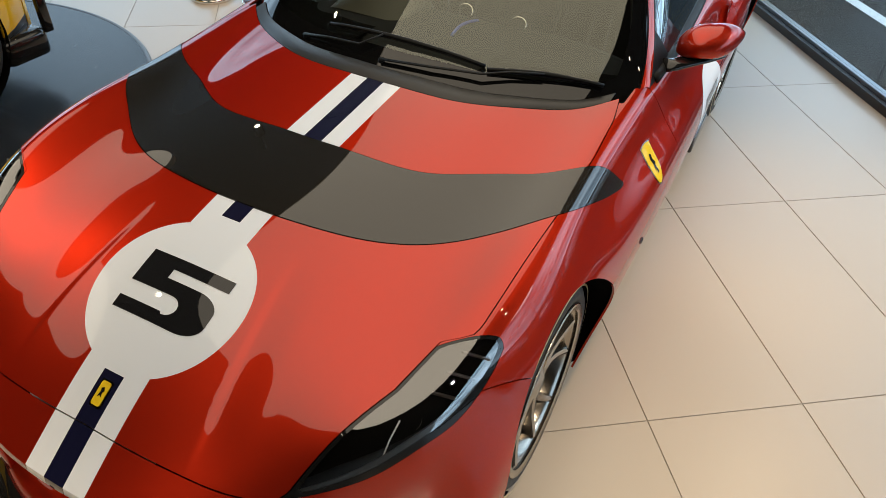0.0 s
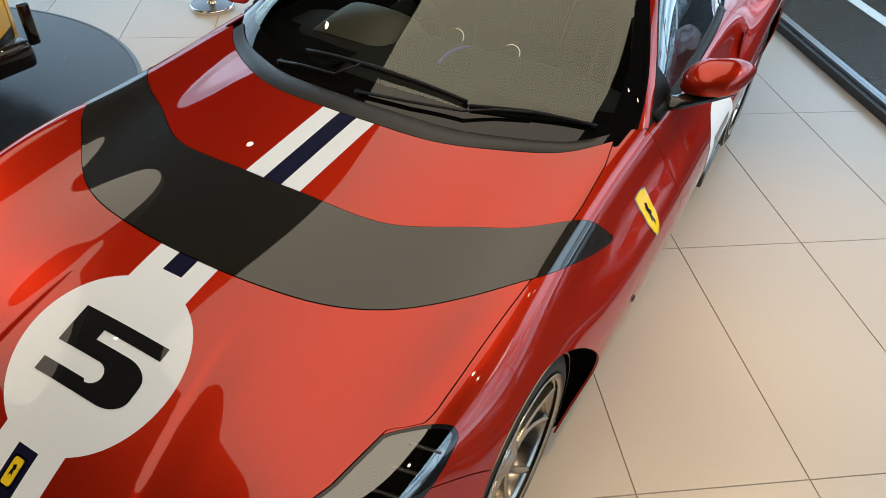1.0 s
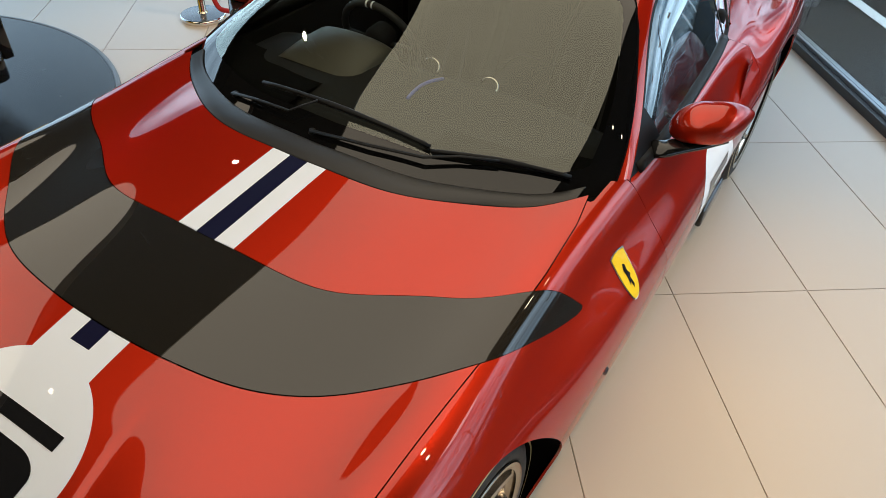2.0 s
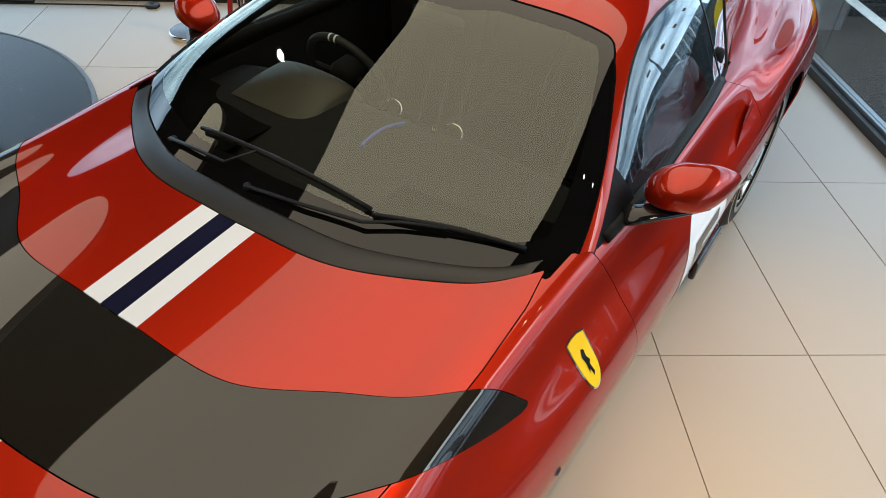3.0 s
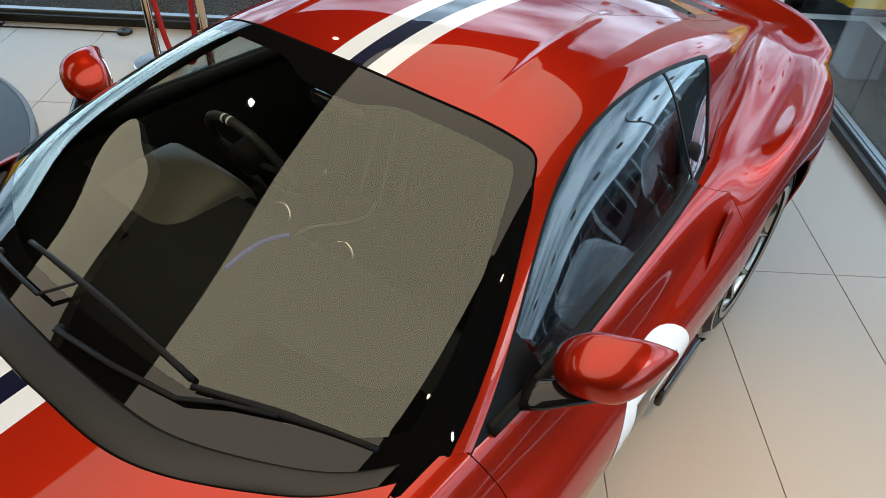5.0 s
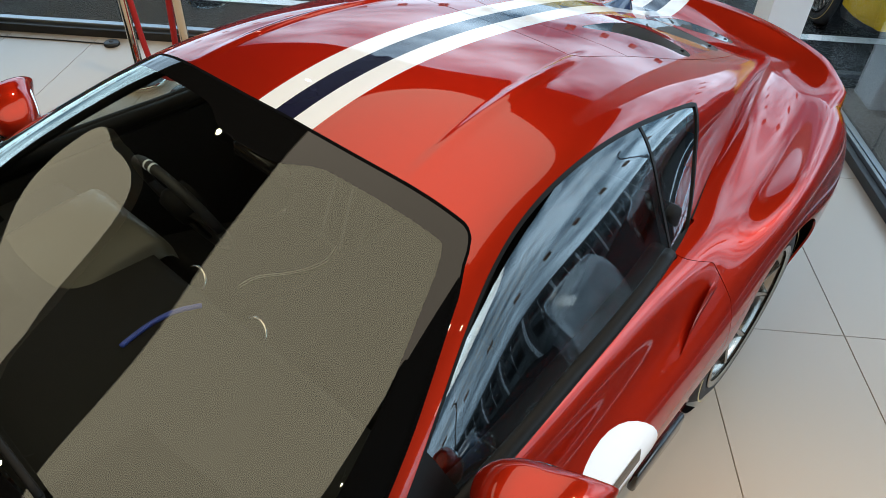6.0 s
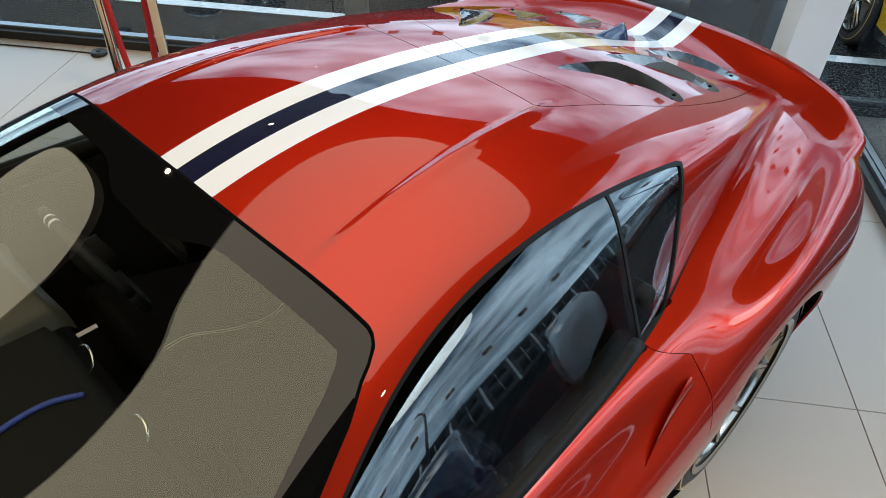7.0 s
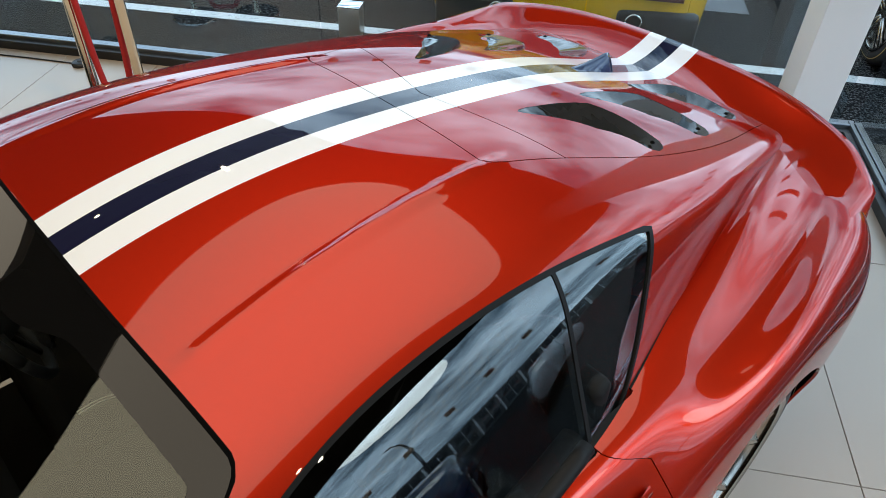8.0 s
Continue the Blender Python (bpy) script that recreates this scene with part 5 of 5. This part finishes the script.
for e in (a, b):
    part("hook", tube([e + Vector((0, 0, -0.02)), e + Vector((0, 0, 0.02)), e + Vector((0, 0, 0.035))], 0.02, 10), M_BRASS, rope)

# cable and its floor switch by the north glass
sw = thing("floor_switch", "black round floor switch on a thin cable", "switch", at=ROOM @ pose(-2.86, 3.38, 0))
part("switch_body", lathe([(0.050, 0.0), (0.052, 0.006), (0.050, 0.018), (0.042, 0.024), (0, 0.025)], 32), M_SATIN, sw)
part("button", lathe([(0.016, 0.024), (0.015, 0.029), (0, 0.030)], 16), M_RUBBER, sw)
cable = [(-0.05 - 1.9 * s, 0.01 * math.sin(7 * s) + 0.045 * s - 0.02 * math.sin(math.pi * s), 0.005) for s in np.linspace(0, 1, 40)]
part("cable", tube(cable, 0.0045, 6), M_RUBBER, sw)
box_ob = thing("cable_duct", "flat black cable duct lying along the glass wall", "cable duct", at=ROOM)
part("duct", boxed((-5.6, 3.40, 0), (-3.72, 3.44, 0.02), 0.003), M_SATIN, box_ob)


# other cars
def plain_car(name, label, at, paint, length, width, height, axles, wheel_r, belt=0.80, rise=-0.09):
    """A smaller car, nose or tail at y = 0, running back along -y, its middle at x = 0."""
    th = thing(name, label, "car", at=at)
    roofline = curve((0, 0.66 * height), (0.12, 0.78 * height), (0.25, 0.95 * height), (0.45, height), (0.62, 0.90 * height), (0.78, 0.66 * height), (0.92, 0.58 * height), (1.0, 0.45 * height))
    wide = curve((0, 0.80), (0.03, 0.90), (0.12, 0.985), (0.3, 1.0), (0.7, 1.0), (0.9, 0.95), (0.97, 0.85), (1.0, 0.72))
    rows = []
    for s in np.linspace(0, 1, 60):
        w, top = width / 2 * wide(s), roofline(s)
        row = []
        for x, z in ((0.93, 0.17), (0.985, 0.24), (1.0, 0.42), (0.995, 0.58), (0.95, 0.70), (0.93, 0.74)):
            row.append((x * w, -s * length, min(z, top * 0.96), 0, 0))
        for x, k in ((0.86, 0.35), (0.74, 0.82), (0.66, 0.94), (0.4, 0.99), (0, 1.0)):
            row.append((x * w, -s * length, 0.74 + (max(top, 0.76) - 0.74) * k, 0, 0) if top > 0.76 else (x * w, -s * length, top * (0.97 + 0.03 * k), 0, 0))
        rows.append(row)
    polys = [(A[j], A[j + 1], B[j + 1], B[j]) for A, B in zip(rows, rows[1:]) for j in range(len(rows[0]) - 1)]
    for ay in axles:
        polys = cut(polys, lambda x, y, z, u, v: (wheel_r + 0.035 - math.hypot(y + ay, z - wheel_r)) if x > 0.3 else -1)[0]
    lower, body = cut(polys, lambda x, y, z, u, v: z - 0.30 - rise * math.exp(-((y) / 0.22) ** 2))
    band, body = cut(body, lambda x, y, z, u, v: max(belt - z, z - 0.95 * height, abs(y + 0.45 * length) - 0.27 * length, 0.25 - x))
    part("body", sheet(both(body), 0.006), paint, th)
    for flip in (lambda p: p, mirrored):
        left_over = lower
        for ay in (*axles, 99):
            piece, left_over = cut(left_over, lambda x, y, z, u, v: -ay - y)
            if piece:
                part("lower_trim", sheet(flip(piece), 0.006), M_SATIN, th, "black lower trim")
    part("glasshouse", sheet(both(band), 0), M_GLOSSBLACK, th)
    end = [[(x, 0, z, 0, 0) for x, _, z, _, _ in rows[0]], [(x * 0.98, 0.03, z, 0, 0) for x, _, z, _, _ in rows[0]], [(x * 0.2, 0.06, 0.3 + 0.6 * (z - 0.3), 0, 0) for x, _, z, _, _ in rows[0]], [(0, 0.065, 0.3 + 0.6 * (z - 0.3), 0, 0) for x, _, z, _, _ in rows[0]]]
    endp = [(A[j], A[j + 1], B[j + 1], B[j]) for A, B in zip(end, end[1:]) for j in range(len(end[0]) - 1)]
    e_low, e_up = cut(endp, lambda x, y, z, u, v: z - 0.21)
    part("end_panel", sheet(both(e_up), 0.004), paint, th)
    part("end_bumper", sheet(both(e_low), 0.004), M_SATIN, th, "black bumper insert")
    for ay in axles:
        for sign in (1, -1):
            fl = Matrix.Scale(sign, 4, (1, 0, 0)) @ Matrix.Translation((0, -ay, wheel_r))
            xo, rr = width / 2 - 0.012, wheel_r * 0.72
            w = part("wheel", lathe([(rr, xo - 0.22), (wheel_r - 0.02, xo - 0.22), (wheel_r, xo - 0.19), (wheel_r, xo - 0.04), (wheel_r - 0.02, xo - 0.008), (rr + 0.02, xo), (rr, xo - 0.01)], 48, "X", fl), M_TYRE, th)
            part("tyre_band", lathe([(rr + 0.05, xo + 0.001), (rr + 0.056, xo - 0.001)], 48, "X", fl), M_CALIPER, w)
            part("rim", lathe([(rr - 0.02, xo - 0.2), (rr - 0.03, xo - 0.06), (rr, xo - 0.008), (rr + 0.008, xo + 0.002), (rr - 0.012, xo)], 48, "X", fl), M_RIM, w)
            part("brake", lathe([(0, xo - 0.09), (rr - 0.06, xo - 0.09), (rr - 0.06, xo - 0.11)], 32, "X", fl), M_DISC, w)
            for k in range(10):
                an = radians(36 * k + 9 * (-1) ** k)
                pts = [fl @ Vector((xo - 0.02 + 0.012 * s, (0.04 + (rr - 0.05) * s) * math.cos(an), (0.04 + (rr - 0.05) * s) * math.sin(an))) for s in (0, 0.5, 1)]
                part("spoke", tube(pts, lambda s: 0.017 - 0.005 * s, 6), M_RIM, w)
            part("well", lathe([(wheel_r + 0.036, xo - 0.02), (wheel_r + 0.04, xo - 0.3), (0.05, xo - 0.3)], 32, "X", fl), M_GAP, th)
    return th


display = plain_car("display_car", "yellow sports car with black trim standing on the turntable", pose(-3.43, 2.70, 0.06), M_YELLOW, 4.5, 1.92, 1.2, (0.62, 3.1), 0.345, 0.80, 0.03)
for k in range(3):
    y, z = -0.34 + 0.055 * k, 0.56 + 0.055 * k
    slat = tube([(0.925, y - 0.14, z + 0.03), (0.962, y - 0.02, z - 0.01), (0.94, y + 0.085, z - 0.05)], 0.016, 8, flat=1.0)
    part("wing_slot", slat, M_RUBBER, display, "black slot in the yellow wing")
part("corner_splitter", boxed((0.72, -0.28, 0.13), (0.925, 0.0, 0.29), 0.04), M_GLOSSBLACK, display, "gloss black bumper corner")
part("corner_blade", boxed((0.86, 0.0, 0.24), (0.90, 0.06, 0.47), 0.012), M_GLOSSBLACK, display)

hatch = plain_car("parked_hatchback", "yellow hatchback with black bumper parked outside the glass", ROOM @ pose(0.06, 4.12, -0.03, 0, 0, 180), M_YELLOW, 4.0, 1.84, 1.45, (0.75, 3.2), 0.31, 0.95)
M_REFLECTOR = material("dark_red_reflector", (0.10, 0.02, 0.01), 0.3)
for x in (-0.56, 0.56):
    insert = part("bumper_insert", boxed((x - 0.25, -0.02, 0.19), (x + 0.25, 0.072, 0.43), 0.035), M_SATIN, hatch, "black bumper insert")
    xr = x + math.copysign(0.14, -x)
    part("exhaust_ring", tube([(xr + 0.048 * math.cos(a), 0.075, 0.36 + 0.048 * math.sin(a)) for a in np.linspace(0, 2 * math.pi, 25)], 0.006, 6), M_CHROME, insert)
    part("reflector", boxed((x - 0.13, 0.03, 0.50), (x + 0.13, 0.069, 0.525), 0.003), M_REFLECTOR, hatch)
plain_car("parked_car", "yellow car with silver wheels parked outside beside the column", ROOM @ pose(3.02, 4.05, -0.03, 0, 0, 180), M_YELLOW, 4.2, 1.84, 1.4, (0.62, 3.3), 0.33, 0.95)

# steel box by the yard line
post_box = thing("bollard", "low brushed steel box bollard outside the glass", "bollard", at=ROOM @ pose(-1.365, 4.26, -0.03))
M_STEEL = material("brushed_steel", (0.42, 0.41, 0.39), 0.35, 0.9)
rough_by(M_STEEL, noise_of(M_STEEL, 40, 3, stretch=(1, 1, 0.05)), 0.28, 0.5)
part("post_box", boxed((-0.075, -0.06, 0), (0.075, 0.06, 0.205), 0.004), M_STEEL, post_box)
part("cap", boxed((-0.078, -0.063, 0.2055), (0.078, 0.063, 0.215), 0.003), M_CHROME, post_box)

# what the glass and paint mirror from across the yard
M_BRICK = material("pale_render_wall", (0.42, 0.41, 0.39), 0.8)
color_by(M_BRICK, mixed(M_BRICK, noise_of(M_BRICK, 0.4, 5), (0.09, 0.095, 0.10), (0.15, 0.15, 0.15)))
M_DARKGLASS = material("dark_office_glass", (0.02, 0.025, 0.03), 0.08)
block = thing("office_building", "long two-storey building with white posts across the yard", "building", at=ROOM @ pose(60, -6, -0.03))
part("wall", boxed((0, -60, 0), (10, 60, 5.6), 0.02), M_BRICK, block)
part("roof", boxed((-0.5, -60.5, 5.6), (10.5, 60.5, 6.0), 0.02), M_FRAME, block)
for k in range(29):
    y = -58 + 4 * k
    part("post", boxed((-0.35, y - 0.15, 0), (-0.05, y + 0.15, 5.6), 0.02), M_COLUMN, block)
    for z in (0.6, 3.2):
        win = part("window", boxed((-0.04, y + 0.7, z), (-0.005, y + 3.3, z + 1.8), 0.01), M_DARKGLASS, block)
        part("window_frame", boxed((-0.06, y + 1.95, z), (-0.041, y + 2.05, z + 1.8)), M_COLUMN, win)
for q in (-20, -4, 12):
    lamp_post = thing("street_lamp", "tall grey street lamp with a curved arm in the yard", "street lamp", "street lamps", at=ROOM @ pose(22, q, -0.03))
    part("mast", tube([(0, 0, 0), (0, 0, 4), (0, 0, 7), (-0.3, 0, 8), (-1.2, 0, 8.6), (-2.2, 0, 8.7)], lambda s: 0.10 - 0.05 * s, 10), M_FRAME, lamp_post)
    part("lamp_head", boxed((-2.9, -0.15, 8.62), (-2.1, 0.15, 8.76), 0.04), M_FRAME, lamp_post)
for k, (q, dark) in enumerate(((-9, (0.05, 0.05, 0.055)), (-5.5, (0.25, 0.26, 0.27)), (-2, (0.03, 0.05, 0.10)), (2, (0.4, 0.4, 0.4)), (6, (0.10, 0.02, 0.02)))):
    plain_car("parked_car", "plain parked car across the yard", ROOM @ pose(9.5, q, -0.03, 0, 0, 90), car_paint("yard_car_paint", dark, 0.3), 4.2, 1.8, 1.45, (0.8, 3.3), 0.31, 0.95)

# ---- floor tiles, each its own piece ----
tile_mesh = None
for i in range(-18, 3):
    for j in range(-8, 3):
        if tile_mesh is None:
            bm = boxed((0.0018, 0.0018, -0.010), (0.5982, 1.1982, 0.0))
            top = [e for e in bm.edges if all(v.co.z > -0.001 for v in e.verts)]
            bmesh.ops.bevel(bm, geom=top, offset=0.0012, segments=1, affect="EDGES")
            first = part("tile", bm, M_TILE, floor, smooth=False)
            tile_mesh = first.data
            tile = first
        else:
            tile = new("tile", tile_mesh)
            tile.parent = floor
        tile.location = (0.6 * i, 1.2 * j, 0)
